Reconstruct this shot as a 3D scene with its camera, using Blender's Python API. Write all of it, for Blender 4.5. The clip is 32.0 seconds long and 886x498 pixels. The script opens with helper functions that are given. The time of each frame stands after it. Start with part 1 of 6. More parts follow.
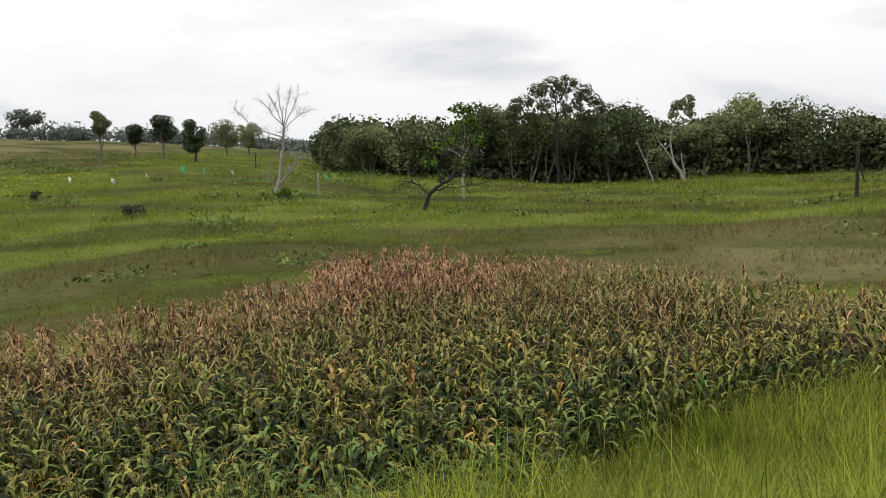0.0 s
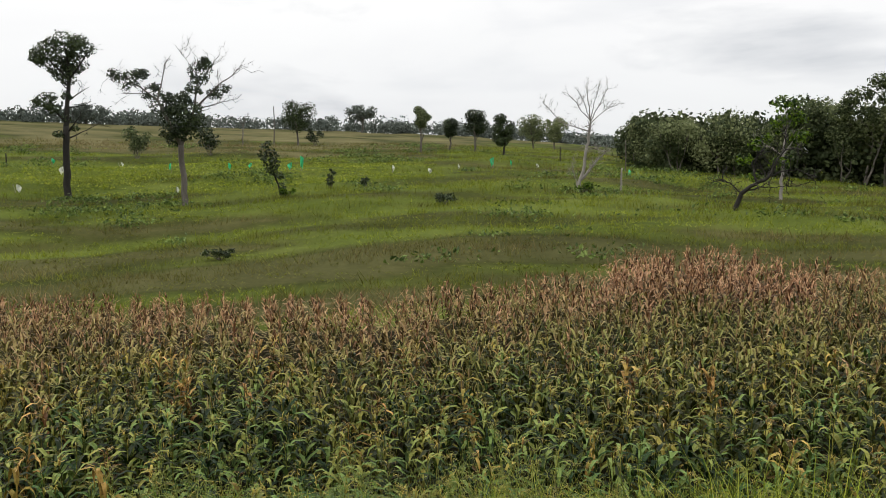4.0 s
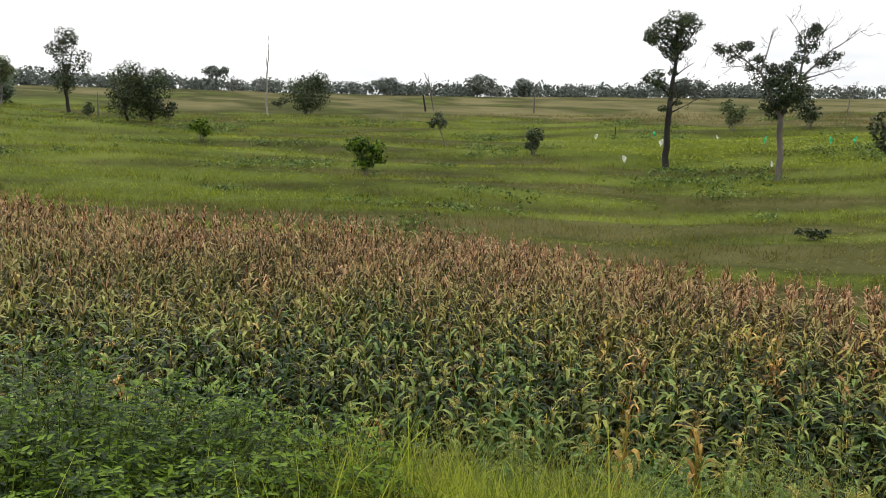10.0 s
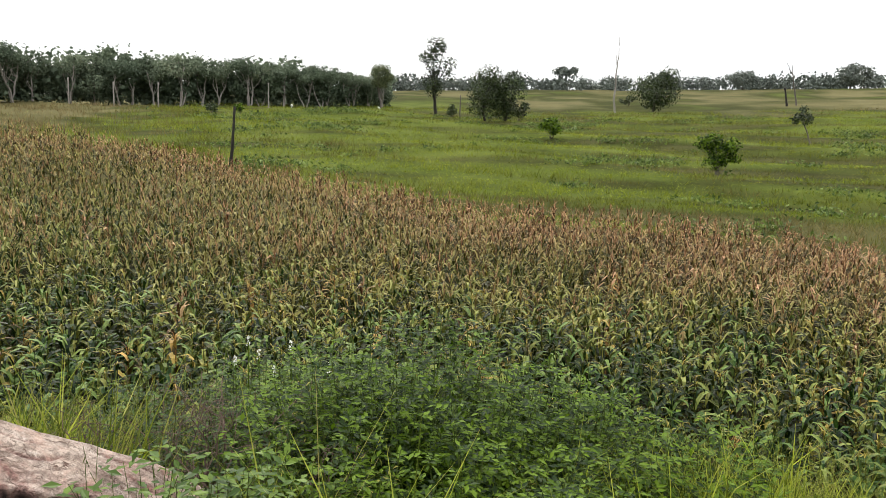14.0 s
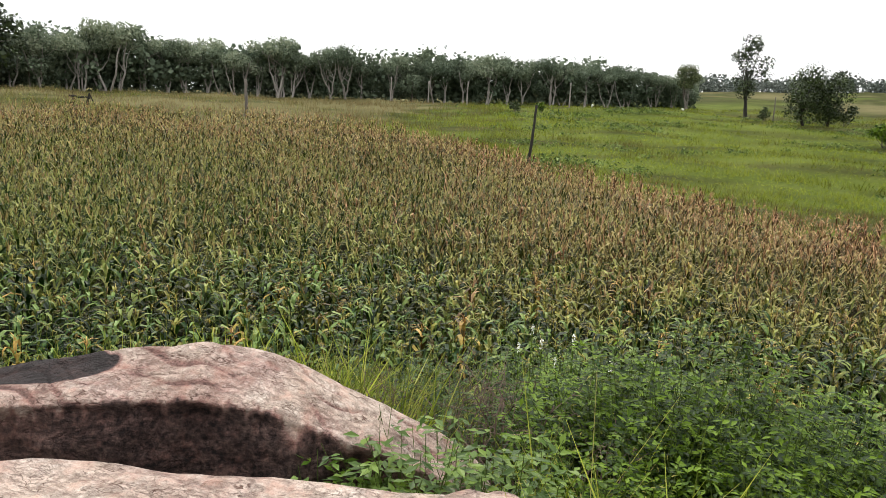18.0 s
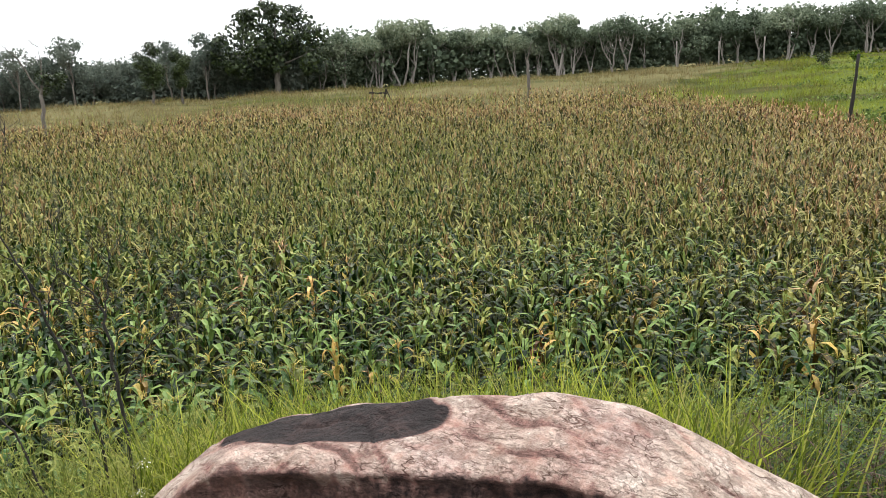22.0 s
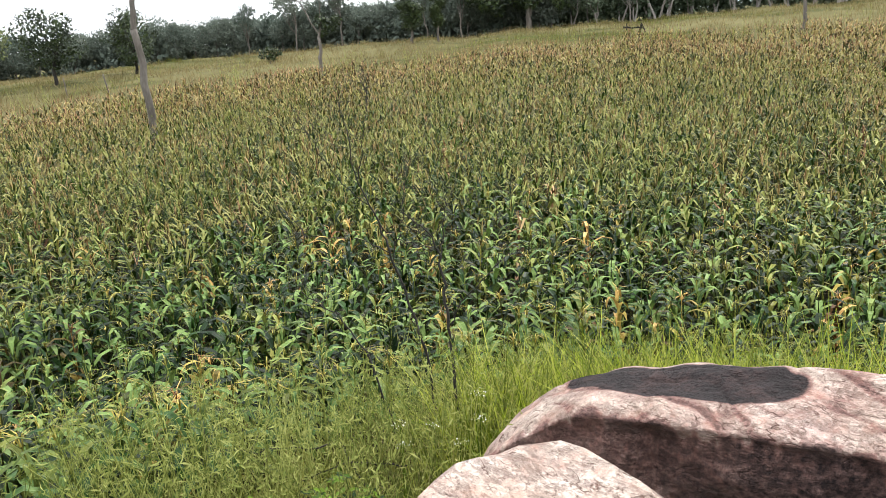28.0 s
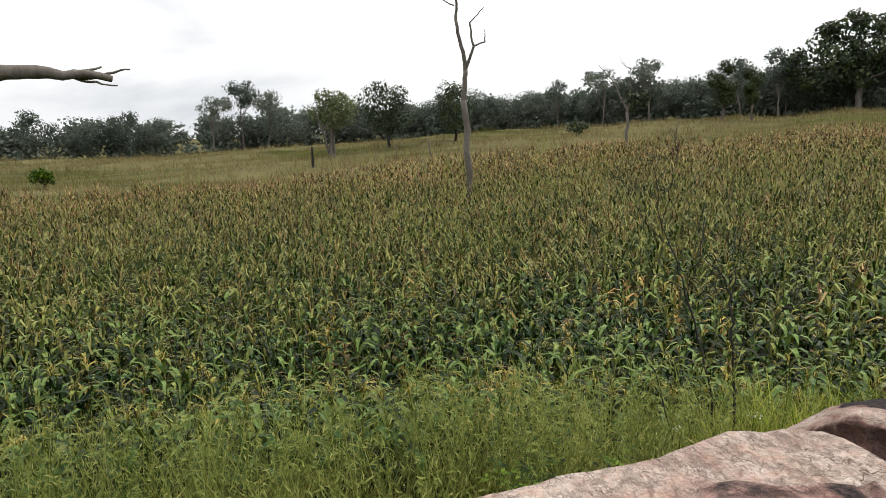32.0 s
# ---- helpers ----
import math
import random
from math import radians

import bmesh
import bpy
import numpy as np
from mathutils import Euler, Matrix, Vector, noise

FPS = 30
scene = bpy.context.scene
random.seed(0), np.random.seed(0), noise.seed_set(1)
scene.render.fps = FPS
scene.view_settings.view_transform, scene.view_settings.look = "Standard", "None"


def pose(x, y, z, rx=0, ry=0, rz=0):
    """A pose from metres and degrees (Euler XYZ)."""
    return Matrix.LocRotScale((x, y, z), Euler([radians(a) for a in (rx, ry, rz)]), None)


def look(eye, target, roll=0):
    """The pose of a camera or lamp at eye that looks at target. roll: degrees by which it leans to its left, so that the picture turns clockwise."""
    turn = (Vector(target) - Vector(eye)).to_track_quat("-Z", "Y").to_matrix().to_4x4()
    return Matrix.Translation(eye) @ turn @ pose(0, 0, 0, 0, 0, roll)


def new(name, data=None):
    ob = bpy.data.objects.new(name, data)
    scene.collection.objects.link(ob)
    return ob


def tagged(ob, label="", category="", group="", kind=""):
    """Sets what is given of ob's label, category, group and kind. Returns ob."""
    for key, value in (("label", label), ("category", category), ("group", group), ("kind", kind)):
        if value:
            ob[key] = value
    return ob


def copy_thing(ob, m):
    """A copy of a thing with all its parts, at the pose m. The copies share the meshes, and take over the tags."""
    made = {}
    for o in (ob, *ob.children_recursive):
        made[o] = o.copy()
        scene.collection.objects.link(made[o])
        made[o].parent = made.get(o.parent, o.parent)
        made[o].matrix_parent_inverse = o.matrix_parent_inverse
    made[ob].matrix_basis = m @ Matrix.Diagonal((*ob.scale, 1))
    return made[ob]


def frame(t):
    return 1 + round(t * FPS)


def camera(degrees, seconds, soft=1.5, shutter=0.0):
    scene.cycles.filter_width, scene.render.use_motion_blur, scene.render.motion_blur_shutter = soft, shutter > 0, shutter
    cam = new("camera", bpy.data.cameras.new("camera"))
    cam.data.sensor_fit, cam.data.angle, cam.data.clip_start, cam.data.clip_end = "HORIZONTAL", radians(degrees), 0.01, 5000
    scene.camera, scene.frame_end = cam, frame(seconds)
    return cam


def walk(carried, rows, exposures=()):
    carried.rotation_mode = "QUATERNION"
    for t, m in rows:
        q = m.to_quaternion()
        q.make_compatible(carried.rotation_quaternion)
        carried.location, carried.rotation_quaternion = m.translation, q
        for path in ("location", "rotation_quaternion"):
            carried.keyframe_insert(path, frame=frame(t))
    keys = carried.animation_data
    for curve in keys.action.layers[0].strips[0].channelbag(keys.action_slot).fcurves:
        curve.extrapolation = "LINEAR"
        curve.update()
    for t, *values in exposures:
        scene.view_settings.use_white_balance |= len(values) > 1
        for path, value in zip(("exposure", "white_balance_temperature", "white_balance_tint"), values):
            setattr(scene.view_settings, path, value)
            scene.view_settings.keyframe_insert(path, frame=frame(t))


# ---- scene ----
# ---- camera ----
cam = camera(59.26, 32.0, soft=0.55)
PATH = [
    (0.0, pose(-0.000, 0.000, 5.800, 84.33, 2.13, -0.21)),
    (0.5, pose(-0.004, 0.024, 5.787, 84.20, 1.62, 1.76)),
    (1.0, pose(0.009, 0.042, 5.778, 83.87, 1.94, 5.26)),
    (1.5, pose(-0.017, 0.043, 5.766, 83.58, 2.41, 8.81)),
    (2.0, pose(0.003, 0.082, 5.756, 83.77, 2.25, 10.22)),
    (2.5, pose(0.006, 0.114, 5.759, 83.94, 1.38, 12.34)),
    (3.0, pose(-0.002, 0.132, 5.754, 84.13, 1.20, 15.78)),
    (3.5, pose(-0.041, 0.116, 5.738, 84.29, 0.82, 18.57)),
    (5.5, pose(-0.164, 0.041, 5.707, 85.12, 0.11, 32.53)),
    (6.0, pose(-0.190, 0.023, 5.717, 85.20, 0.03, 35.86)),
    (6.5, pose(-0.203, 0.008, 5.722, 85.14, 0.21, 38.94)),
    (7.0, pose(-0.208, -0.004, 5.727, 83.72, 0.34, 40.38)),
    (7.5, pose(-0.209, -0.030, 5.735, 82.24, 0.36, 42.99)),
    (8.0, pose(-0.230, -0.053, 5.728, 82.31, -0.38, 47.79)),
    (8.5, pose(-0.219, -0.085, 5.737, 82.10, -1.15, 50.58)),
    (9.0, pose(-0.252, -0.106, 5.749, 82.49, -1.30, 54.07)),
    (9.5, pose(-0.272, -0.137, 5.749, 82.47, -0.76, 60.95)),
    (10.0, pose(-0.319, -0.158, 5.736, 82.56, -0.49, 62.89)),
    (10.5, pose(-0.346, -0.191, 5.734, 82.62, -0.22, 63.96)),
    (11.0, pose(-0.386, -0.244, 5.732, 82.68, -0.32, 68.03)),
    (11.5, pose(-0.398, -0.275, 5.724, 82.66, -0.60, 72.45)),
    (12.0, pose(-0.418, -0.264, 5.709, 82.38, -0.85, 75.34)),
    (12.5, pose(-0.401, -0.278, 5.715, 82.31, -1.02, 77.22)),
    (13.0, pose(-0.384, -0.299, 5.713, 82.32, -1.60, 79.12)),
    (13.5, pose(-0.396, -0.362, 5.720, 82.33, -1.34, 82.44)),
    (14.0, pose(-0.402, -0.426, 5.725, 82.24, -0.42, 87.55)),
    (14.5, pose(-0.414, -0.481, 5.736, 82.05, 0.71, 91.39)),
    (16.5, pose(-0.434, -0.403, 5.703, 82.50, -2.94, 98.25)),
    (17.0, pose(-0.416, -0.419, 5.696, 82.20, -2.86, 102.89)),
    (17.5, pose(-0.415, -0.419, 5.688, 81.81, -2.31, 106.50)),
    (18.0, pose(-0.415, -0.445, 5.679, 81.77, -2.25, 108.97)),
    (18.5, pose(-0.450, -0.492, 5.654, 81.72, -2.10, 111.43)),
    (19.0, pose(-0.464, -0.502, 5.648, 81.82, -1.87, 112.85)),
    (19.5, pose(-0.467, -0.527, 5.642, 81.92, -1.53, 114.47)),
    (20.0, pose(-0.451, -0.532, 5.655, 82.08, -0.75, 116.26)),
    (20.5, pose(-0.415, -0.518, 5.651, 82.23, -0.36, 116.67)),
    (21.0, pose(-0.395, -0.480, 5.668, 82.59, 1.25, 120.66)),
    (21.5, pose(-1.050, -1.086, 5.703, 80.84, 2.19, 124.41)),
    (22.0, pose(-1.211, -1.298, 5.708, 80.11, 2.66, 129.01)),
    (22.5, pose(-1.267, -1.413, 5.709, 78.91, 2.56, 132.50)),
    (23.0, pose(-1.217, -1.448, 5.731, 78.96, 1.18, 136.03)),
    (23.5, pose(-1.117, -1.481, 5.780, 78.96, 0.30, 140.69)),
    (24.0, pose(-1.043, -1.494, 5.815, 78.72, 0.62, 144.38)),
    (24.5, pose(-1.018, -1.517, 5.830, 78.83, 0.68, 145.88)),
    (25.0, pose(-0.996, -1.517, 5.844, 78.88, 0.76, 146.39)),
    (25.5, pose(-0.899, -1.433, 5.897, 79.51, 0.91, 147.52)),
    (27.5, pose(-0.673, -1.526, 5.874, 79.02, 3.49, 146.46)),
    (28.0, pose(-0.657, -1.523, 5.894, 76.44, 3.31, 146.51)),
    (28.5, pose(-0.534, -1.205, 5.770, 78.77, 2.68, 149.05)),
    (29.0, pose(-0.087, -0.505, 5.774, 81.16, 1.09, 150.83)),
    (29.5, pose(-0.059, -0.533, 5.768, 81.72, 1.22, 155.60)),
    (30.0, pose(-0.042, -0.542, 5.762, 81.91, 0.11, 158.72)),
    (30.5, pose(-0.024, -0.538, 5.758, 82.10, -1.09, 160.52)),
    (31.0, pose(-0.028, -0.538, 5.765, 82.16, -0.51, 162.96)),
    (31.5, pose(-0.015, -0.515, 5.769, 82.32, 0.01, 165.17)),
    (32.0, pose(-0.035, -0.501, 5.768, 82.55, 1.04, 168.16)),
]
walk(cam, PATH, [(0.0, -0.26, 6500, 10), (3.0, -0.32, 6500, 10), (6.5, -0.28, 6500, 10), (8.0, -0.12, 6500, 10), (9.0, -0.10, 6500, 10), (12.0, 0.10, 6500, 10), (14.5, 0.20, 6500, 10), (19.0, 0.24, 6500, 10), (21.0, 0.14, 6500, 10), (22.0, 0.48, 6350, 10), (23.0, 0.70, 6050, 10), (25.5, 0.75, 6050, 10), (27.5, 0.80, 6050, 10), (28.3, 0.64, 6350, 10), (29.2, 0.10, 6500, 10), (30.0, 0.0, 6500, 10), (32.0, -0.10, 6500, 10)])

# ---- light, sky, exposure ----
world = bpy.data.worlds.new("overcast_sky")
scene.world = world
world.use_nodes = True
wn, wl = world.node_tree.nodes, world.node_tree.links
wn.clear()


def add(tree, kind, **values):
    node = tree.nodes.new(kind)
    for key, value in values.items():
        if key.startswith("i_"):
            node.inputs[key[2:].replace("_", " ")].default_value = value
        else:
            setattr(node, key, value)
    return node


def ramp(tree, source, stops, interpolation="LINEAR"):
    node = add(tree, "ShaderNodeValToRGB")
    node.color_ramp.interpolation = interpolation
    while len(node.color_ramp.elements) < len(stops):
        node.color_ramp.elements.new(0.5)
    for element, (place, colour) in zip(node.color_ramp.elements, stops):
        element.position, element.color = place, (*colour, 1)
    tree.links.new(source, node.inputs[0])
    return node.outputs[0]


def blend(tree, factor, a, b, mode="MIX"):
    node = add(tree, "ShaderNodeMix", data_type="RGBA", blend_type=mode)
    for slot, value in ((0, factor), (6, a), (7, b)):
        if hasattr(value, "is_output"):
            tree.links.new(value, node.inputs[slot])
        else:
            node.inputs[slot].default_value = (*value, 1) if isinstance(value, tuple) else value
    return node.outputs[2]


SUN_HEIGHT, SUN_TURN = radians(52), radians(-110)
wt = world.node_tree
sky = add(wt, "ShaderNodeTexSky", sky_type="NISHITA", sun_disc=False, sun_elevation=SUN_HEIGHT, sun_rotation=SUN_TURN, altitude=100, air_density=1.5, dust_density=4.0)
sky_dim = blend(wt, 1.0, sky.outputs[0], (0.12, 0.12, 0.12), "MULTIPLY")
where = add(wt, "ShaderNodeTexCoord")
flat = add(wt, "ShaderNodeMapping")
flat.inputs["Scale"].default_value = (1.0, 1.0, 3.4)
wl.new(where.outputs["Generated"], flat.inputs["Vector"])
puffs = add(wt, "ShaderNodeTexNoise", i_Scale=3.1, i_Detail=6.0, i_Roughness=0.52, i_Distortion=0.25)
wl.new(flat.outputs[0], puffs.inputs["Vector"])
cloud = ramp(wt, puffs.outputs["Fac"], [(0.0, (1.24, 1.23, 1.21)), (0.54, (1.20, 1.19, 1.18)), (0.63, (1.02, 1.02, 1.03)), (0.74, (0.78, 0.80, 0.83))])
height = add(wt, "ShaderNodeSeparateXYZ")
wl.new(where.outputs["Generated"], height.inputs[0])
low = ramp(wt, height.outputs["Z"], [(0.0, (0.86, 0.89, 0.92)), (0.10, (1.00, 1.02, 1.04)), (0.26, (1.16, 1.16, 1.16)), (0.55, (1.75, 1.75, 1.75)), (1.0, (2.3, 2.3, 2.3))])
north = ramp(wt, height.outputs["Y"], [(0.0, (0.0, 0.0, 0.0)), (0.75, (1.0, 1.0, 1.0))])
wisp = add(wt, "ShaderNodeTexNoise", i_Scale=2.2, i_Detail=7.0, i_Roughness=0.5, i_Distortion=0.4)
wl.new(flat.outputs[0], wisp.inputs["Vector"])
grey = ramp(wt, wisp.outputs["Fac"], [(0.0, (1.0, 1.0, 1.0)), (0.46, (1.0, 1.0, 1.0)), (0.57, (0.97, 0.97, 0.975)), (0.68, (0.86, 0.87, 0.89))])
cloud = blend(wt, 1.0, cloud, blend(wt, north, (1.0, 1.0, 1.0), grey), "MULTIPLY")
overcast = blend(wt, 1.0, cloud, low, "MULTIPLY")
veiled = blend(wt, 0.93, sky_dim, overcast)
back = add(wt, "ShaderNodeBackground", i_Strength=1.0)
wl.new(veiled, back.inputs["Color"])
wl.new(back.outputs[0], add(wt, "ShaderNodeOutputWorld").inputs["Surface"])

sun = new("sun", bpy.data.lights.new("sun", "SUN"))
sun.data.energy, sun.data.angle, sun.data.color = 1.5, radians(12), (1.0, 0.94, 0.84)
sun.matrix_world = look((60 * math.sin(SUN_TURN) / math.tan(SUN_HEIGHT), 60 * math.cos(SUN_TURN) / math.tan(SUN_HEIGHT), 60), (0, 0, 0))


# ---- materials ----
def material(name, colours, scale=4.0, fine=40.0, rough=0.8, bump=0.2, attribute="", tones=None, island=0.0, thin=0.0, coords="Object", metal=0.0, stretch=(1, 1, 1), each=0.0, gloss=0.3, cracks=0.0):
    """colours: dark to light over two scales of grain; tones: the colours at the other end of the mesh's own attribute; island: how far each piece strays."""
    m = bpy.data.materials.new(name)
    m.use_nodes = True
    tree = m.node_tree
    tree.nodes.clear()
    out = add(tree, "ShaderNodeOutputMaterial")
    skin = add(tree, "ShaderNodeBsdfPrincipled", i_Roughness=rough, i_Metallic=metal)
    skin.inputs["Specular IOR Level"].default_value = gloss
    place = add(tree, "ShaderNodeTexCoord").outputs[coords] if coords == "Object" else add(tree, "ShaderNodeNewGeometry").outputs["Position"]
    squash = add(tree, "ShaderNodeMapping")
    squash.inputs["Scale"].default_value = stretch
    tree.links.new(place, squash.inputs["Vector"])
    place = squash.outputs[0]
    big = add(tree, "ShaderNodeTexNoise", i_Scale=scale, i_Detail=5.0, i_Roughness=0.6)
    small = add(tree, "ShaderNodeTexNoise", i_Scale=fine, i_Detail=4.0, i_Roughness=0.65)
    tree.links.new(place, big.inputs["Vector"])
    tree.links.new(place, small.inputs["Vector"])
    mixed = add(tree, "ShaderNodeMath", operation="MULTIPLY_ADD")
    tree.links.new(small.outputs["Fac"], mixed.inputs[0])
    mixed.inputs[1].default_value = 0.45
    half = add(tree, "ShaderNodeMath", operation="MULTIPLY_ADD")
    tree.links.new(big.outputs["Fac"], half.inputs[0])
    half.inputs[1].default_value = 0.75
    half.inputs[2].default_value = -0.1
    tree.links.new(half.outputs[0], mixed.inputs[2])
    fac = mixed.outputs[0]
    if island:
        stray = add(tree, "ShaderNodeMath", operation="MULTIPLY_ADD")
        tree.links.new(add(tree, "ShaderNodeNewGeometry").outputs["Random Per Island"], stray.inputs[0])
        stray.inputs[1].default_value = island
        shift = add(tree, "ShaderNodeMath", operation="SUBTRACT")
        tree.links.new(fac, shift.inputs[0])
        shift.inputs[1].default_value = island / 2
        tree.links.new(shift.outputs[0], stray.inputs[2])
        fac = stray.outputs[0]

    if each:
        own = add(tree, "ShaderNodeMath", operation="MULTIPLY_ADD")
        tree.links.new(add(tree, "ShaderNodeObjectInfo").outputs["Random"], own.inputs[0])
        own.inputs[1].default_value = each
        tree.links.new(fac, own.inputs[2])
        lower = add(tree, "ShaderNodeMath", operation="SUBTRACT")
        tree.links.new(own.outputs[0], lower.inputs[0])
        lower.inputs[1].default_value = each / 2
        fac = lower.outputs[0]

    def spread(cs):
        return ramp(tree, fac, [(0.28 + 0.44 * k / max(1, len(cs) - 1), c) for k, c in enumerate(cs)])

    colour = spread(colours)
    if attribute:
        mark = add(tree, "ShaderNodeAttribute", attribute_name=attribute)
        if cracks:
            # the edge of a stain is ragged
            fray = add(tree, "ShaderNodeTexNoise", i_Scale=26.0, i_Detail=6.0, i_Roughness=0.7)
            tree.links.new(place, fray.inputs["Vector"])
            offset = add(tree, "ShaderNodeMath", operation="MULTIPLY_ADD")
            tree.links.new(fray.outputs["Fac"], offset.inputs[0])
            offset.inputs[1].default_value, offset.inputs[2].default_value = 0.9, -0.45
            ragged = add(tree, "ShaderNodeMath", operation="ADD")
            tree.links.new(mark.outputs["Fac"], ragged.inputs[0])
            tree.links.new(offset.outputs[0], ragged.inputs[1])
            mark = ragged
        for level, cs in enumerate(tones):
            step = add(tree, "ShaderNodeMapRange")
            step.inputs["From Min"].default_value, step.inputs["From Max"].default_value = level / len(tones), (level + 1) / len(tones)
            tree.links.new(mark.outputs[0] if cracks else mark.outputs["Fac"], step.inputs["Value"])
            colour = blend(tree, step.outputs[0], colour, spread(cs))
    relief_height = mixed.outputs[0]
    if cracks:
        # flaky layers: short dark seams along a slanted grain, and pale and rusty blotches
        slant = add(tree, "ShaderNodeMapping")
        slant.inputs["Rotation"].default_value = (0.45, 0.30, 0.62)
        slant.inputs["Scale"].default_value = (1.0, 0.42, 1.5)
        tree.links.new(place, slant.inputs["Vector"])
        grain = add(tree, "ShaderNodeTexNoise", i_Scale=cracks * 3.0, i_Detail=6.0, i_Roughness=0.7, i_Distortion=0.6)
        tree.links.new(slant.outputs[0], grain.inputs["Vector"])
        seam = ramp(tree, grain.outputs["Fac"], [(0.30, (0.0, 0.0, 0.0)), (0.40, (0.55, 0.55, 0.55)), (0.47, (1.0, 1.0, 1.0))])
        colour = blend(tree, 0.34, colour, ramp(tree, grain.outputs["Fac"], [(0.33, (0.26, 0.19, 0.17)), (0.43, (0.80, 0.74, 0.72)), (0.50, (1.0, 1.0, 1.0)), (0.66, (1.14, 1.12, 1.10))]), "MULTIPLY")
        blotch = add(tree, "ShaderNodeTexNoise", i_Scale=9.0, i_Detail=5.0, i_Roughness=0.65)
        tree.links.new(place, blotch.inputs["Vector"])
        colour = blend(tree, 0.5, colour, ramp(tree, blotch.outputs["Fac"], [(0.34, (0.86, 0.62, 0.55)), (0.48, (1.0, 1.0, 1.0)), (0.62, (1.12, 1.16, 1.18))]), "MULTIPLY")
        grit = add(tree, "ShaderNodeTexNoise", i_Scale=150.0, i_Detail=3.0, i_Roughness=0.7)
        tree.links.new(place, grit.inputs["Vector"])
        colour = blend(tree, 0.38, colour, ramp(tree, grit.outputs["Fac"], [(0.32, (0.50, 0.46, 0.44)), (0.5, (1.0, 1.0, 1.0)), (0.7, (1.25, 1.25, 1.25))]), "MULTIPLY")
        # thin broken cracks along the same grain, long ones and many short ones
        for size, half_width, dark, low, high in ((1.3, 0.011, 0.95, 0.46, 0.58), (3.6, 0.018, 0.60, 0.43, 0.58), (8.0, 0.024, 0.30, 0.40, 0.60)):
            vein = add(tree, "ShaderNodeTexNoise", i_Scale=cracks * size, i_Detail=3.0, i_Roughness=0.55, i_Distortion=0.3)
            tree.links.new(slant.outputs[0], vein.inputs["Vector"])
            line = ramp(tree, vein.outputs["Fac"], [(0.5 - half_width, (1.0, 1.0, 1.0)), (0.499, (0.0, 0.0, 0.0)), (0.501, (0.0, 0.0, 0.0)), (0.5 + half_width, (1.0, 1.0, 1.0))])
            broken = ramp(tree, blotch.outputs["Fac"], [(low, (1.0, 1.0, 1.0)), (high, (0.0, 0.0, 0.0))])
            line = blend(tree, broken, line, (1.0, 1.0, 1.0))
            colour = blend(tree, dark, colour, ramp(tree, line, [(0.0, (0.24, 0.13, 0.10)), (1.0, (1.0, 1.0, 1.0))]), "MULTIPLY")
            cut = add(tree, "ShaderNodeMath", operation="MULTIPLY")
            tree.links.new(seam, cut.inputs[0])
            tree.links.new(line, cut.inputs[1])
            seam = cut.outputs[0]
        deep = add(tree, "ShaderNodeMath", operation="MULTIPLY_ADD")
        tree.links.new(seam, deep.inputs[0])
        deep.inputs[1].default_value = 0.35
        tree.links.new(mixed.outputs[0], deep.inputs[2])
        relief_height = deep.outputs[0]
    tree.links.new(colour, skin.inputs["Base Color"])
    if bump:
        relief = add(tree, "ShaderNodeBump", i_Strength=bump, i_Distance=0.05)
        tree.links.new(relief_height, relief.inputs["Height"])
        tree.links.new(relief.outputs[0], skin.inputs["Normal"])
    if thin:
        glow = add(tree, "ShaderNodeBsdfTranslucent")
        tree.links.new(colour, glow.inputs["Color"])
        both = add(tree, "ShaderNodeMixShader", i_Fac=thin)
        tree.links.new(skin.outputs[0], both.inputs[1])
        tree.links.new(glow.outputs[0], both.inputs[2])
        tree.links.new(both.outputs[0], out.inputs["Surface"])
    else:
        tree.links.new(skin.outputs[0], out.inputs["Surface"])
    return m


# last tones: soil under the maize, with the plants' shade painted in as near-black
GROUND = material("meadow_soil_and_maize_shade", [(0.033, 0.047, 0.007), (0.068, 0.087, 0.016), (0.111, 0.132, 0.029)], 0.13, 3.0, 0.95, 0.5, "dry",
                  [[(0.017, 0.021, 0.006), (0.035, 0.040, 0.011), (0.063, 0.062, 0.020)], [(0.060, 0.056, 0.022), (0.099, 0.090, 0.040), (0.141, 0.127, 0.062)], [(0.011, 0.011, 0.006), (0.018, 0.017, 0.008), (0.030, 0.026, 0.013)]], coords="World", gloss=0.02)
MAIZE = material("maize_leaf", [(0.003, 0.013, 0.001), (0.010, 0.032, 0.004), (0.031, 0.074, 0.012), (0.121, 0.184, 0.045)], 1.2, 14, 0.45, 0.1, "dry",
                 [[(0.030, 0.029, 0.004), (0.107, 0.091, 0.012), (0.312, 0.251, 0.050)], [(0.083, 0.035, 0.009), (0.244, 0.120, 0.035), (0.488, 0.297, 0.098)]], island=1.0, thin=0.08, coords="World", gloss=0.14)
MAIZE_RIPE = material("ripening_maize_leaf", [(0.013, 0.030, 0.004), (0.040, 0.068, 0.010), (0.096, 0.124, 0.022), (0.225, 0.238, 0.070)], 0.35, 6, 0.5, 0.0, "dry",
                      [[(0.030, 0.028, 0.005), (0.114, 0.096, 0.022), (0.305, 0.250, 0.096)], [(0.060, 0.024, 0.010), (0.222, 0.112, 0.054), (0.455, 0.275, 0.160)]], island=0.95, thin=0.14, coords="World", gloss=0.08)
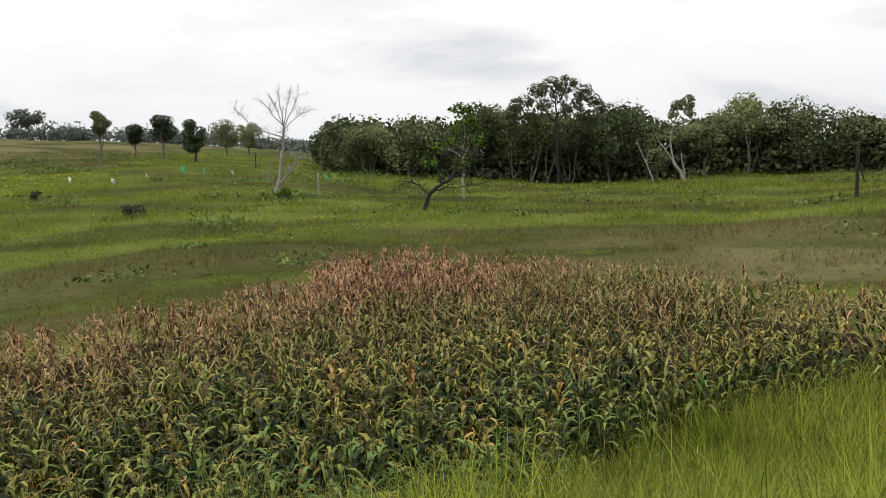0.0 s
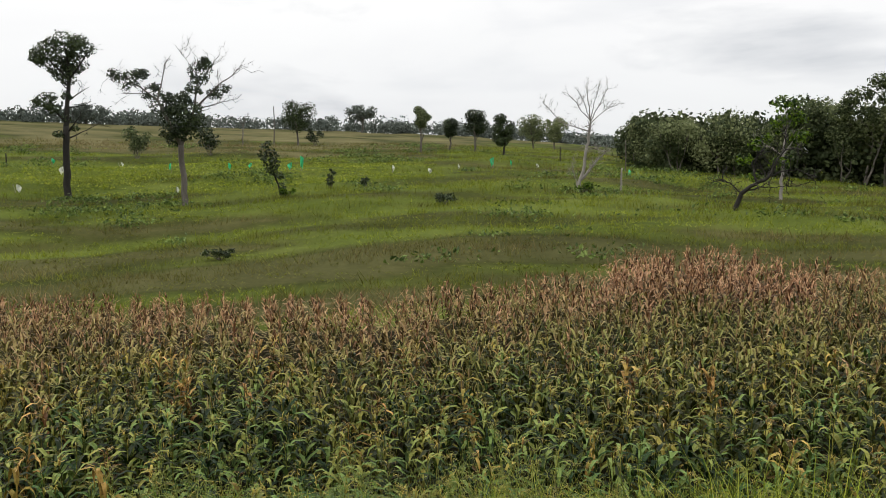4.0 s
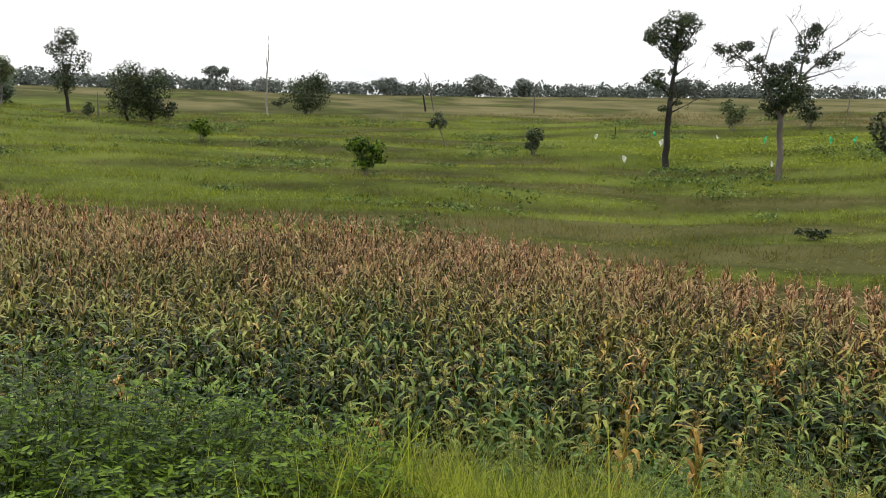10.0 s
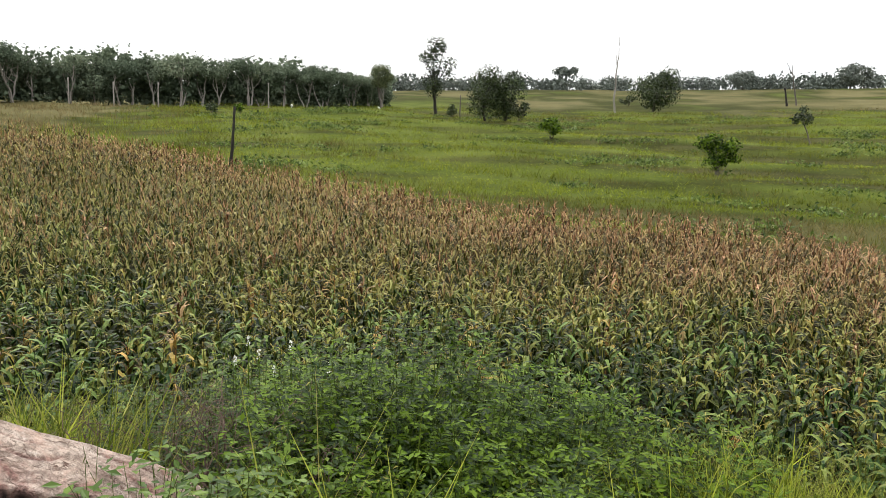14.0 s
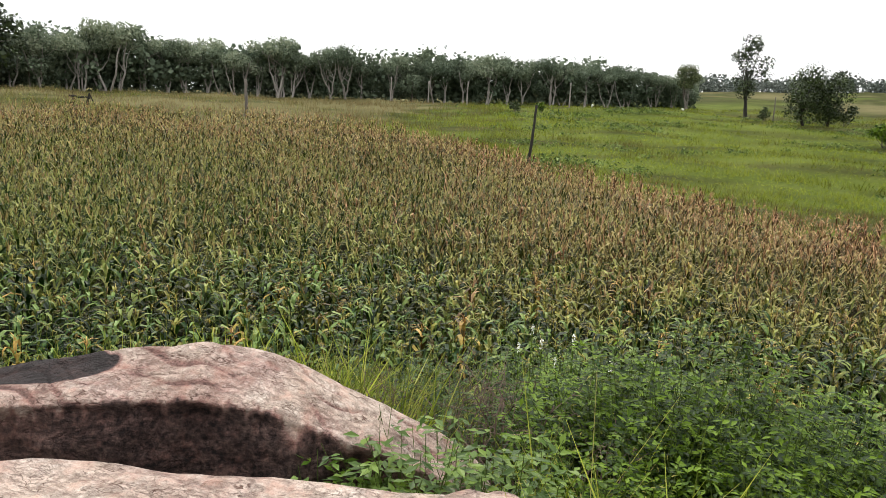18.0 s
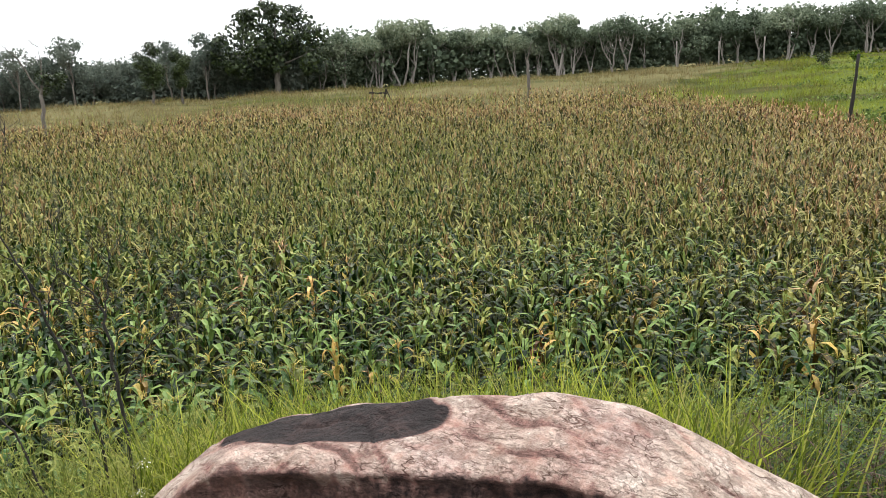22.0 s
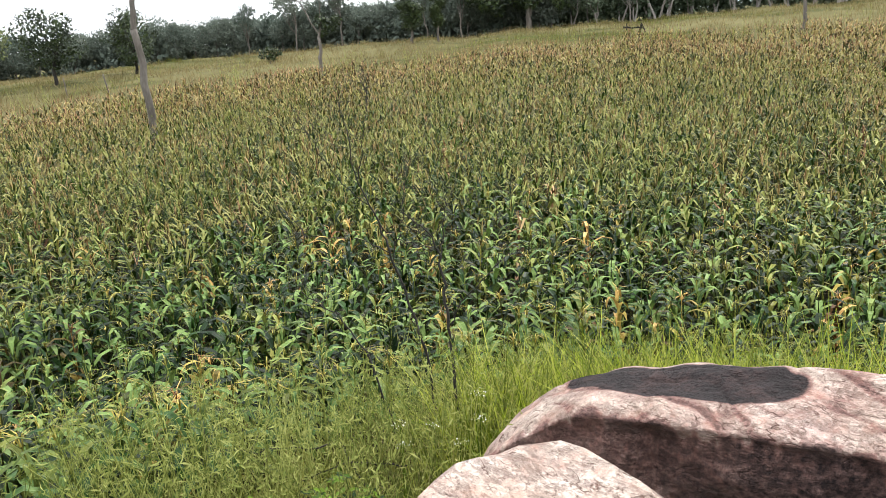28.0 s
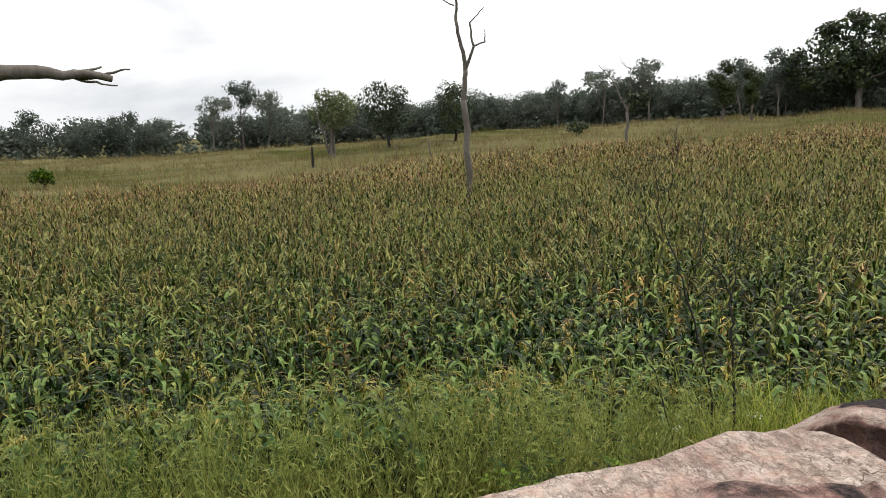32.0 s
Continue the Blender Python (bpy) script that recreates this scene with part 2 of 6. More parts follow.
GRASS = material("grass_blade", [(0.080, 0.108, 0.008), (0.166, 0.202, 0.018), (0.262, 0.296, 0.040)], 0.16, 5, 0.6, 0.0, "dry",
                 [[(0.046, 0.051, 0.009), (0.092, 0.095, 0.020), (0.145, 0.143, 0.037)], [(0.100, 0.080, 0.034), (0.172, 0.138, 0.066), (0.245, 0.200, 0.105)]], island=0.25, thin=0.45, coords="World", gloss=0.05)
GRASS_LUSH = material("lush_grass_blade", [(0.069, 0.104, 0.004), (0.181, 0.252, 0.010), (0.361, 0.420, 0.034)], 0.5, 6, 0.55, 0.0, "dry",
                      [[(0.080, 0.088, 0.017), (0.176, 0.172, 0.040), (0.302, 0.273, 0.092)], [(0.143, 0.116, 0.050), (0.252, 0.210, 0.105), (0.353, 0.294, 0.160)]], island=0.7, thin=0.50, coords="World", gloss=0.12)
PANICLE = material("grass_panicle", [(0.125, 0.155, 0.034), (0.225, 0.255, 0.066), (0.340, 0.355, 0.115)], 0.8, 9, 0.7, 0.0, island=0.5, thin=0.5, coords="World", gloss=0.05)
# the haze before the wood is painted into this greyed, bluish leaf colour
LEAF_HAZE = material("haze_tinted_leaf", [(0.054, 0.072, 0.059), (0.094, 0.117, 0.094), (0.148, 0.169, 0.137)], 0.12, 3, 0.7, 0.0, island=0.30, thin=0.2, coords="World", each=0.4, gloss=0.10)
LEAF_DARK = material("tree_leaf", [(0.008, 0.016, 0.005), (0.021, 0.035, 0.009), (0.048, 0.070, 0.018)], 0.5, 5, 0.5, 0.0, island=0.5, thin=0.12, coords="World", each=0.15)
LEAF_WOOD = material("woodland_leaf", [(0.040, 0.054, 0.024), (0.094, 0.116, 0.050), (0.185, 0.208, 0.096)], 0.12, 3, 0.6, 0.0, island=0.45, thin=0.22, coords="World", each=0.5, gloss=0.10)
# a paler, bluer copy of the woodland leaf, with haze painted into its colour
LEAF_MIST = material("haze_paled_woodland_leaf", [(0.070, 0.096, 0.062), (0.140, 0.174, 0.114), (0.240, 0.275, 0.186)], 0.12, 3, 0.6, 0.0, island=0.30, thin=0.25, coords="World", each=0.4, gloss=0.10)
# greyed leaf colour that stands in for the haze over long distances
LEAF_FAR = material("haze_greyed_leaf", [(0.070, 0.086, 0.074), (0.100, 0.120, 0.102), (0.140, 0.158, 0.132)], 0.05, 1, 0.8, 0.0, island=0.4, coords="World", each=0.2)
LEAF_BUSH = material("bush_leaf", [(0.011, 0.028, 0.002), (0.045, 0.087, 0.003), (0.111, 0.182, 0.010)], 1.0, 9, 0.5, 0.0, island=0.7, thin=0.30, coords="World", each=0.15, gloss=0.15)
LEAF_SHRUB = material("small_shrub_leaf", [(0.009, 0.024, 0.003), (0.027, 0.058, 0.007), (0.064, 0.112, 0.017)], 1.0, 9, 0.5, 0.0, island=0.7, thin=0.3, coords="World", gloss=0.2)
LEAF_BRIGHT = material("creeper_leaf", [(0.029, 0.065, 0.004), (0.062, 0.119, 0.008), (0.114, 0.184, 0.016)], 1.0, 9, 0.45, 0.0, island=0.6, thin=0.3, coords="World")
GREEN_STEM = material("green_stem", [(0.030, 0.048, 0.010), (0.062, 0.088, 0.020), (0.105, 0.135, 0.034)], 3, 20, 0.7, 0.1, gloss=0.05)
BARK = material("grey_bark", [(0.048, 0.040, 0.034), (0.104, 0.092, 0.078), (0.184, 0.168, 0.148)], 1.5, 14, 0.9, 0.5, stretch=(1, 1, 0.25))
BARK_PALE = material("pale_bark", [(0.128, 0.115, 0.102), (0.230, 0.212, 0.191), (0.340, 0.323, 0.297)], 1.2, 12, 0.85, 0.4, stretch=(1, 1, 0.25), gloss=0.15)
BARK_DARK = material("charred_bark", [(0.008, 0.007, 0.006), (0.019, 0.017, 0.014), (0.040, 0.035, 0.030)], 1.5, 14, 0.9, 0.6, stretch=(1, 1, 0.25))
ROCK = material("pink_granite", [(0.275, 0.205, 0.160), (0.370, 0.290, 0.238), (0.445, 0.368, 0.312), (0.520, 0.458, 0.405)], 4.2, 40, 0.80, 0.9, "stain",
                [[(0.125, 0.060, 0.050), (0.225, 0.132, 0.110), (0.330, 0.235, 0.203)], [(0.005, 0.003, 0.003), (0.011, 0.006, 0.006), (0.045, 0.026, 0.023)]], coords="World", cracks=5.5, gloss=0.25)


# ---- mesh makers ----
def solid(name, verts, faces, mat, attributes=None, smooth=False):
    """A mesh of number arrays: verts n x 3, faces a list of arrays with one row a face."""
    data = bpy.data.meshes.new(name)
    verts = np.asarray(verts, dtype=np.float32)
    faces = [np.asarray(f, dtype=np.int32) for f in faces if len(f)]
    data.vertices.add(len(verts))
    data.vertices.foreach_set("co", verts.ravel())
    data.loops.add(sum(f.size for f in faces))
    data.loops.foreach_set("vertex_index", np.concatenate([f.ravel() for f in faces]))
    sizes = np.concatenate([np.full(len(f), f.shape[1], dtype=np.int32) for f in faces])
    data.polygons.add(len(sizes))
    data.polygons.foreach_set("loop_start", np.concatenate([[0], np.cumsum(sizes)[:-1]]).astype(np.int32))
    data.polygons.foreach_set("use_smooth", np.full(len(sizes), smooth))
    data.update(calc_edges=True)
    data.validate()
    for key, values in (attributes or {}).items():
        data.attributes.new(key, "FLOAT", "POINT").data.foreach_set("value", np.asarray(values, dtype=np.float32))
    data.materials.append(mat)
    return data


def part(name, data, parent=None, label="", m=None):
    ob = new(name, data)
    if parent is not None:
        ob.parent = parent
    if m is not None:
        ob.matrix_basis = m
    if label:
        ob["label"] = label
    return ob


def thing(name, label, category, x=0.0, y=0.0, z=0.0, turn=0.0, group="", kind=""):
    ob = tagged(new(name), label, category, group, kind)
    ob.matrix_basis = pose(x, y, z, 0, 0, turn)
    return ob


class Heap:
    """Gathers verts, faces and one attribute, to be joined into one mesh."""

    def __init__(self):
        self.v, self.f, self.a, self.n = [], {3: [], 4: []}, [], 0

    def put(self, verts, faces, value=0.0):
        verts = np.asarray(verts, dtype=np.float64)
        self.v.append(verts)
        for f in faces:
            f = np.asarray(f)
            self.f[f.shape[1]].append(f + self.n)
        self.a.append(np.broadcast_to(value, (len(verts),)))
        self.n += len(verts)

    def mesh(self, name, mat, attribute="", smooth=False):
        faces = [np.concatenate(f) for f in self.f.values() if f]
        return solid(name, np.concatenate(self.v), faces, mat, {attribute: np.concatenate(self.a)} if attribute else None, smooth)


def tube(points, radii, sides=6):
    """A round, tapered limb along points."""
    points, n = np.asarray(points, dtype=np.float64), len(points)
    along = np.gradient(points, axis=0)
    along /= np.linalg.norm(along, axis=1)[:, None] + 1e-9
    aside = np.cross(along, np.array([0.31, 0.87, 0.37]))
    aside /= np.linalg.norm(aside, axis=1)[:, None] + 1e-9
    other = np.cross(along, aside)
    a = np.arange(sides) * 2 * np.pi / sides
    ring = aside[:, None] * np.cos(a)[None, :, None] + other[:, None] * np.sin(a)[None, :, None]
    verts = (points[:, None] + ring * np.asarray(radii)[:, None, None]).reshape(-1, 3)
    i, j = np.meshgrid(np.arange(n - 1), np.arange(sides), indexing="ij")
    k = (j + 1) % sides
    quads = np.stack([i * sides + j, i * sides + k, (i + 1) * sides + k, (i + 1) * sides + j], -1).reshape(-1, 4)
    tip = np.stack([np.full(sides - 2, (n - 1) * sides), (n - 1) * sides + np.arange(1, sides - 1), (n - 1) * sides + np.arange(2, sides)], -1)
    return verts, [quads, tip]


def cards(places, size, rng, aspect=0.55, droop=0.3):
    """Small folded leaves or leaf clumps at places, turned at random: two triangles a side of a bent diamond."""
    places = np.asarray(places)
    n = len(places)
    along = rng.normal(size=(n, 3))
    along[:, 2] -= droop
    along /= np.linalg.norm(along, axis=1)[:, None]
    aside = np.cross(along, rng.normal(size=(n, 3)))
    aside /= np.linalg.norm(aside, axis=1)[:, None] + 1e-9
    up = np.cross(along, aside)
    s = (size * rng.uniform(0.6, 1.35, n))[:, None]
    a, c = places - along * s * 0.5, places + along * s * 0.5
    b, d = places + aside * s * aspect * 0.5 + up * s * 0.12, places - aside * s * aspect * 0.5 + up * s * 0.12
    verts = np.stack([a, b, c, d], 1).reshape(-1, 3)
    return verts, [np.arange(4 * n).reshape(-1, 4)]


# ---- the lie of the land ----
# bearing (degrees to the left of north), ground height at 10, 45, 100 and 300 m
BEARINGS = np.array([-180, -164, -100, -60, -30, -4, 8, 20, 35, 50, 65, 80, 95, 110, 130, 150, 168, 180.0])
LAND = np.array([[1.7, 1.6, 1.8, 2.4, 1.7, 0.7, 0.6, 0.6, 0.7, 0.9, 1.1, 1.3, 1.5, 1.6, 1.9, 2.0, 1.8, 1.7],
                 [3.3, 3.0, 3.0, 3.2, 3.8, 3.2, 3.5, 3.9, 2.6, 2.0, 2.6, 3.2, 3.8, 4.1, 4.5, 4.4, 3.8, 3.3],
                 [5.5, 4.7, 4.6, 4.4, 4.3, 4.4, 7.2, 9.0, 9.0, 8.8, 8.3, 8.2, 9.6, 9.5, 9.4, 8.4, 7.1, 5.5],
                 [11, 9, 8, 6, 6, 8, 14, 21, 23, 25, 25, 26, 25, 22, 18, 18, 14, 11.0]])


def bearing(x, y):
    return np.degrees(np.arctan2(-np.asarray(x, dtype=float), np.asarray(y, dtype=float)))


def at(turn, distance):
    """The place at a bearing and a distance."""
    turn = np.radians(turn)
    return -np.sin(turn) * distance, np.cos(turn) * distance


def land(x, y):
    """Height of the ground."""
    x, y = np.asarray(x, dtype=float), np.asarray(y, dtype=float)
    d, turn = np.hypot(x, y), bearing(x, y)
    soft = []
    for row in LAND:
        soft.append(sum(w * np.interp((turn + s + 180) % 360 - 180, BEARINGS, row) for s, w in ((-8, 0.25), (0, 0.5), (8, 0.25))))
    z10, z45, z100, z300 = soft
    t = np.clip((d - 10) / 35, 0, 1)
    z = z10 + (z45 - z10) * t
    z = z + (z100 - z45) * np.clip((d - 45) / 55, 0, 1)
    z = z + (z300 - z100) * np.clip((d - 100) / 200, 0, 1)
    near = np.clip((9.6 - d) / 4.6, 0, 1)
    z = z + (3.05 - z10) * near * near * (3 - 2 * near)
    swell = 0.22 * np.sin(x * 0.21 + 1.3) * np.sin(y * 0.17 + 0.4) + 0.13 * np.sin(x * 0.47 - y * 0.39)
    return z + swell * np.clip((d - 22) / 25, 0, 1)


def patchy(x, y, scale, seed=0.0):
    """Smooth random patches, about -1 to 1."""
    p = np.stack([np.asarray(x) / scale + seed, np.asarray(y) / scale - seed], -1)
    s = np.zeros(p.shape[:-1])
    for k in range(4):
        a = 1.7 * k + seed
        q = p[..., 0] * math.cos(a) + p[..., 1] * math.sin(a)
        r = -p[..., 0] * math.sin(a + 0.6) + p[..., 1] * math.cos(a + 0.6)
        s = s + np.sin(q * (1.9 + 0.7 * k) + 2.1 * k) * np.cos(r * (1.6 + 0.8 * k) + seed)
    return s / 2.2


# the maize field: bearing, near edge, far edge
FIELD_TURN = np.array([-34, -24, -17, -9, -4, 3.5, 8.4, 10.2, 15.7, 20, 28, 33, 39, 47.5, 55, 63.5, 71, 78.5, 84.4, 89, 95, 102, 104.5, 108, 112.5, 118, 126, 136, 146, 156, 166, 178, 192, 205.0])
FIELD_NEAR = np.array([14, 13.0, 11.9, 10.8, 9.7, 8.6, 8.3, 8.15, 8.0, 7.9, 7.8, 7.8, 7.9, 8.4, 9.0, 9.7, 9.8, 9.7, 9.4, 9.3, 9.1, 9.0, 9.0, 9.0, 9.2, 9.4, 9.4, 9.2, 8.7, 7.7, 6.6, 6.1, 6.3, 6.6])
FIELD_FAR = np.array([17, 19.5, 21.7, 24.8, 26.9, 29.1, 27.6, 24.3, 22.7, 21.9, 21.2, 21.7, 22.8, 24.5, 26.5, 28.5, 29.4, 30.4, 30.4, 31.4, 36.0, 41.6, 44.5, 49, 57, 62, 62, 60, 58, 54, 49, 43, 42, 40.0])


def field(x, y):
    """Near and far edge of the maize along the bearing of a place."""
    turn = bearing(x, y)
    turn = np.where(turn < -60, turn + 360, turn)
    return np.interp(turn, FIELD_TURN, FIELD_NEAR, 99, 99), np.interp(turn, FIELD_TURN, FIELD_FAR, 0, 0), turn


# ---- ground ----
radii = np.concatenate([np.linspace(0, 30, 61), np.linspace(31.3, 110, 60), np.geomspace(114, 3200, 36)])
spokes = 240
rr, aa = np.meshgrid(radii, np.arange(spokes) * 2 * np.pi / spokes, indexing="ij")
gx, gy = rr * np.sin(aa), rr * np.cos(aa)
gz = land(gx, gy) + 0.05 * patchy(gx, gy, 2.0, 3.0)
gi, gj = np.meshgrid(np.arange(len(radii) - 1), np.arange(spokes), indexing="ij")
gk = (gj + 1) % spokes


def dryness(x, y):
    """0 lush meadow, 0.5 olive, 1 straw."""
    d, turn = np.hypot(x, y), bearing(x, y)
    turn = np.where(turn < -60, turn + 360, turn)
    far = np.clip((d - np.interp(turn, [-30, 10, 22, 60, 80, 100, 108, 115, 125, 200], [400, 300, 78, 100, 130, 170, 95, 58, 46, 34])) / 20, 0, 1) * np.interp(turn, [10, 20, 60, 80, 100, 114], [0.9, 0.95, 0.75, 0.55, 0.45, 1.0])
    ring = np.exp(-((d - np.interp(turn, [-30, 0, 30, 60, 90], [30, 34, 31, 33, 36])) / 5.0) ** 2) * np.clip((100 - turn) / 20, 0, 1)
    right = np.clip((-turn - 4) / 14, 0, 1) * np.exp(-((d - 29) / 7.0) ** 2)
    rx, ry = d, np.radians(turn) * d
    streak = patchy(rx * 1.0, ry * 0.22, 3.4, 1.0)
    plots = np.clip(1.6 - ((turn - 38) / 16) ** 2 - ((d - 74) / 12) ** 2, 0, 1)
    near_edge, far_edge, _ = field(x, y)
    tone = 0.12 + 0.55 * far + 0.44 * ring + 0.24 * right + 0.44 * streak + 0.10 * patchy(x, y, 2.6, 5.0) + 0.07 * patchy(x, y, 14.0, 8.0) - 0.30 * plots
    return np.clip(np.minimum(tone, 0.44 + 0.55 * far + 0.12 * right), 0, 0.66)


# within the maize, dry near 1 picks the soil tone darkened for shade
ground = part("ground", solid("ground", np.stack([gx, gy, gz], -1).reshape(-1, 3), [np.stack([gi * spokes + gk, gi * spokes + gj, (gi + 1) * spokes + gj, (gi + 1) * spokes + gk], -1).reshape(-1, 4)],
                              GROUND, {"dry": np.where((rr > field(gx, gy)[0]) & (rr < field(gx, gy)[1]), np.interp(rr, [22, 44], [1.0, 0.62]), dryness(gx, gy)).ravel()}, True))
tagged(ground, "rolling green meadow ground with olive and straw patches", "ground", kind="structure")


# ---- maize ----
def leaf_strip(rng, length, width, rise, segments, fold=True):
    """A long arching leaf from the origin along +x: rises, bends over and hangs."""
    t = np.linspace(0, 1, segments + 1)
    bend = rng.uniform(2.3, 3.5)
    angle = rise - bend * t ** 1.3
    step = length / segments
    px = np.concatenate([[0], np.cumsum(np.cos(angle[:-1]) * step)])
    pz = np.concatenate([[0], np.cumsum(np.sin(angle[:-1]) * step)])
    w = width * np.sin(np.pi * np.clip(0.18 + 0.82 * t, 0, 1)) ** 0.7 * 0.5
    w[-1] = 0.004
    sway = 0.10 * length * rng.normal() * t ** 2
    if fold:
        verts = np.stack([np.stack([px, sway - w, pz + w * 0.35], -1), np.stack([px, sway, pz], -1), np.stack([px, sway + w, pz + w * 0.35], -1)], 1).reshape(-1, 3)
        i = np.arange(segments)[:, None] * 3
        quads = np.concatenate([i + [0, 1, 4, 3], i + [1, 2, 5, 4]])
    else:
        verts = np.stack([np.stack([px, sway - w, pz], -1), np.stack([px, sway + w, pz], -1)], 1).reshape(-1, 3)
        quads = np.arange(segments)[:, None] * 2 + [0, 1, 3, 2]
    return verts, quads


def turned(verts, angle):
    c, s = math.cos(angle), math.sin(angle)
    return np.stack([verts[:, 0] * c - verts[:, 1] * s, verts[:, 0] * s + verts[:, 1] * c, verts[:, 2]], -1)


def maize_pieces(rng, leaves, segments, spikes, fold, sides, broad=1.0):
    """Stalk, leaves and tassel of one plant of 1.75 m, as (kind, verts, faces, dryness)."""
    tall = 1.45
    pieces = []
    lean = rng.normal(0, 0.03, 2)
    k = np.linspace(0, 1, 4)
    stalk = np.stack([lean[0] * k ** 2 * tall, lean[1] * k ** 2 * tall, k * tall], -1)
    pieces.append(("stalk", *tube(stalk, [0.016, 0.014, 0.011, 0.006], sides), 0.25))
    plane = rng.uniform(0, np.pi)
    for n in range(leaves):
        h = 0.22 + 0.78 * (n + rng.uniform(-0.3, 0.3)) / leaves
        size = math.sin(math.pi * (0.2 + 0.62 * h))
        verts, quads = leaf_strip(rng, rng.uniform(0.50, 0.80) * size, rng.uniform(0.062, 0.092) * broad * size, rng.uniform(0.65, 1.25), segments, fold)
        verts = turned(verts, plane + np.pi * (n % 2) + rng.normal(0, 0.45))
        spot = np.array([lean[0] * h * h * tall, lean[1] * h * h * tall, h * tall])
        pieces.append(("leaf", verts + spot, [quads], np.clip(rng.normal(0.0, 0.08) + 0.30 * (h < 0.3) + 0.14 * max(0, h - 0.55), 0, 1)))
    heap = Heap()
    top = stalk[-1]
    for n in range(spikes):
        verts, quads = leaf_strip(rng, rng.uniform(0.15, 0.30), 0.012 if fold else 0.026, rng.uniform(0.9, 1.5), 2 if fold else 1, False)
        heap.put(turned(verts, rng.uniform(0, 2 * np.pi)) + top - [0, 0, 0.03], [quads])
    pieces.append(("tassel", np.concatenate(heap.v), [np.concatenate(heap.f[4])], 0.50 if fold else 0.60))
    return pieces


def joined(pieces):
    heap = Heap()
    for _, verts, faces, dry in pieces:
        heap.put(verts, faces, dry)
    return np.concatenate(heap.v), [np.concatenate(f) for f in heap.f.values() if f], np.concatenate(heap.a)


def scatter(name, mat, forms, spots, sizes, dry, rng, tilt=0.05):
    """Many turned and sized copies of a few forms, as ONE mesh."""
    spots, sizes, dry = np.asarray(spots), np.asarray(sizes), np.asarray(dry)
    pick = rng.integers(0, len(forms), len(spots))
    v_all, f_all, a_all, base = [], {3: [], 4: []}, [], 0
    for k, (verts, faces, tone) in enumerate(forms):
        mine = np.nonzero(pick == k)[0]
        if not len(mine):
            continue
        angle = rng.uniform(0, 2 * np.pi, len(mine))
        c, s = np.cos(angle)[:, None], np.sin(angle)[:, None]
        z = verts[None, :, 2] * sizes[mine, None]
        lean = rng.normal(0, tilt, (len(mine), 2))
        x = (verts[None, :, 0] * c - verts[None, :, 1] * s) * sizes[mine, None] + z * lean[:, :1]
        y = (verts[None, :, 0] * s + verts[None, :, 1] * c) * sizes[mine, None] + z * lean[:, 1:]
        v_all.append((np.stack([x, y, z], -1) + spots[mine, None, :]).reshape(-1, 3))
        shift = base + np.arange(len(mine))[:, None, None] * len(verts)
        for f in faces:
            f_all[f.shape[1]].append((f[None] + shift).reshape(-1, f.shape[1]))
        a_all.append(np.clip(tone[None] + dry[mine, None], 0, 1).ravel())
        base += len(mine) * len(verts)
    return solid(name, np.concatenate(v_all), [np.concatenate(f) for f in f_all.values() if f], mat, {"dry": np.concatenate(a_all)})


rng = np.random.default_rng(11)
ROW = radians(36)
u, w = np.meshgrid(np.arange(-150, 150) * 0.60, np.arange(-450, 450) * 0.200, indexing="ij")
u, w = u + rng.normal(0, 0.085, u.shape), w + rng.normal(0, 0.06, w.shape)
mx, my = (u * math.cos(ROW) - w * math.sin(ROW)).ravel(), (u * math.sin(ROW) + w * math.cos(ROW)).ravel()
near_edge, far_edge, turn = field(mx, my)
dist = np.hypot(mx, my)
edge = 0.45 * patchy(mx, my, 1.3, 2.0)
inside = (dist > near_edge + edge) & (dist < far_edge + 1.6 * edge)
thinned = rng.uniform(size=mx.shape) < np.clip(np.where(dist < 14, 0.93, np.where(dist < 26, 0.86, np.where(dist < 48, 0.52, 0.34))), 0, 1)
inside &= thinned
mx, my, dist, turn, near_edge, far_edge = (a[inside] for a in (mx, my, dist, turn, near_edge, far_edge))
rim = np.clip(1 - (far_edge - dist) / np.interp(turn, [0, 40, 62, 90, 110, 120], [7, 7, 12, 13, 11, 20]), 0, 1)
ripe = np.clip((dist + 1.6 * patchy(mx, my, 3.5, 6.0) - np.interp(turn, [0, 35, 60, 90, 130], [10.5, 11.5, 13.0, 13.0, 10.0])) / np.interp(turn, [0, 60, 90, 130], [8.5, 5.0, 6.0, 16.0]), 0, 1)
patch = ((turn > -4) & (turn < 11) & (dist > 20.5)) * 0.45
mdry = np.interp(turn, [95, 135], [0.31, 0.14]) * ripe + np.interp(turn, [100, 112], [0.0, 0.30]) * np.clip((dist - 30) / 18, 0, 1) + np.interp(turn, [-14, -4, 95, 115], [0.12, 0.60, 0.62, 0.30]) * rim ** 1.2 + patch + 0.12 * np.clip(patchy(mx, my, 2.4, 1.0), -1, 1.5) * np.clip(dist / 14, 0.5, 1) + np.where(rng.uniform(size=mx.shape) < 0.045, rng.uniform(0.3, 0.9, mx.shape), 0) + rng.normal(0, 0.07, mx.shape)
mdry = np.clip(np.where((turn > 112) & (dist > 24), np.minimum(mdry, 0.62), mdry) - np.interp(turn, [105, 125], [0.0, 0.10]), -0.2, 1)
msize = 0.82 * (1.0 + 0.07 * patchy(mx, my, 3.0, 7.0) + rng.normal(0, 0.045, mx.shape)) * np.interp(dist - near_edge, [0, 1.5], [0.86, 1.0]) * (1 - 0.16 * rim * (turn < 112))
spots = np.stack([mx, my, land(mx, my)], -1)
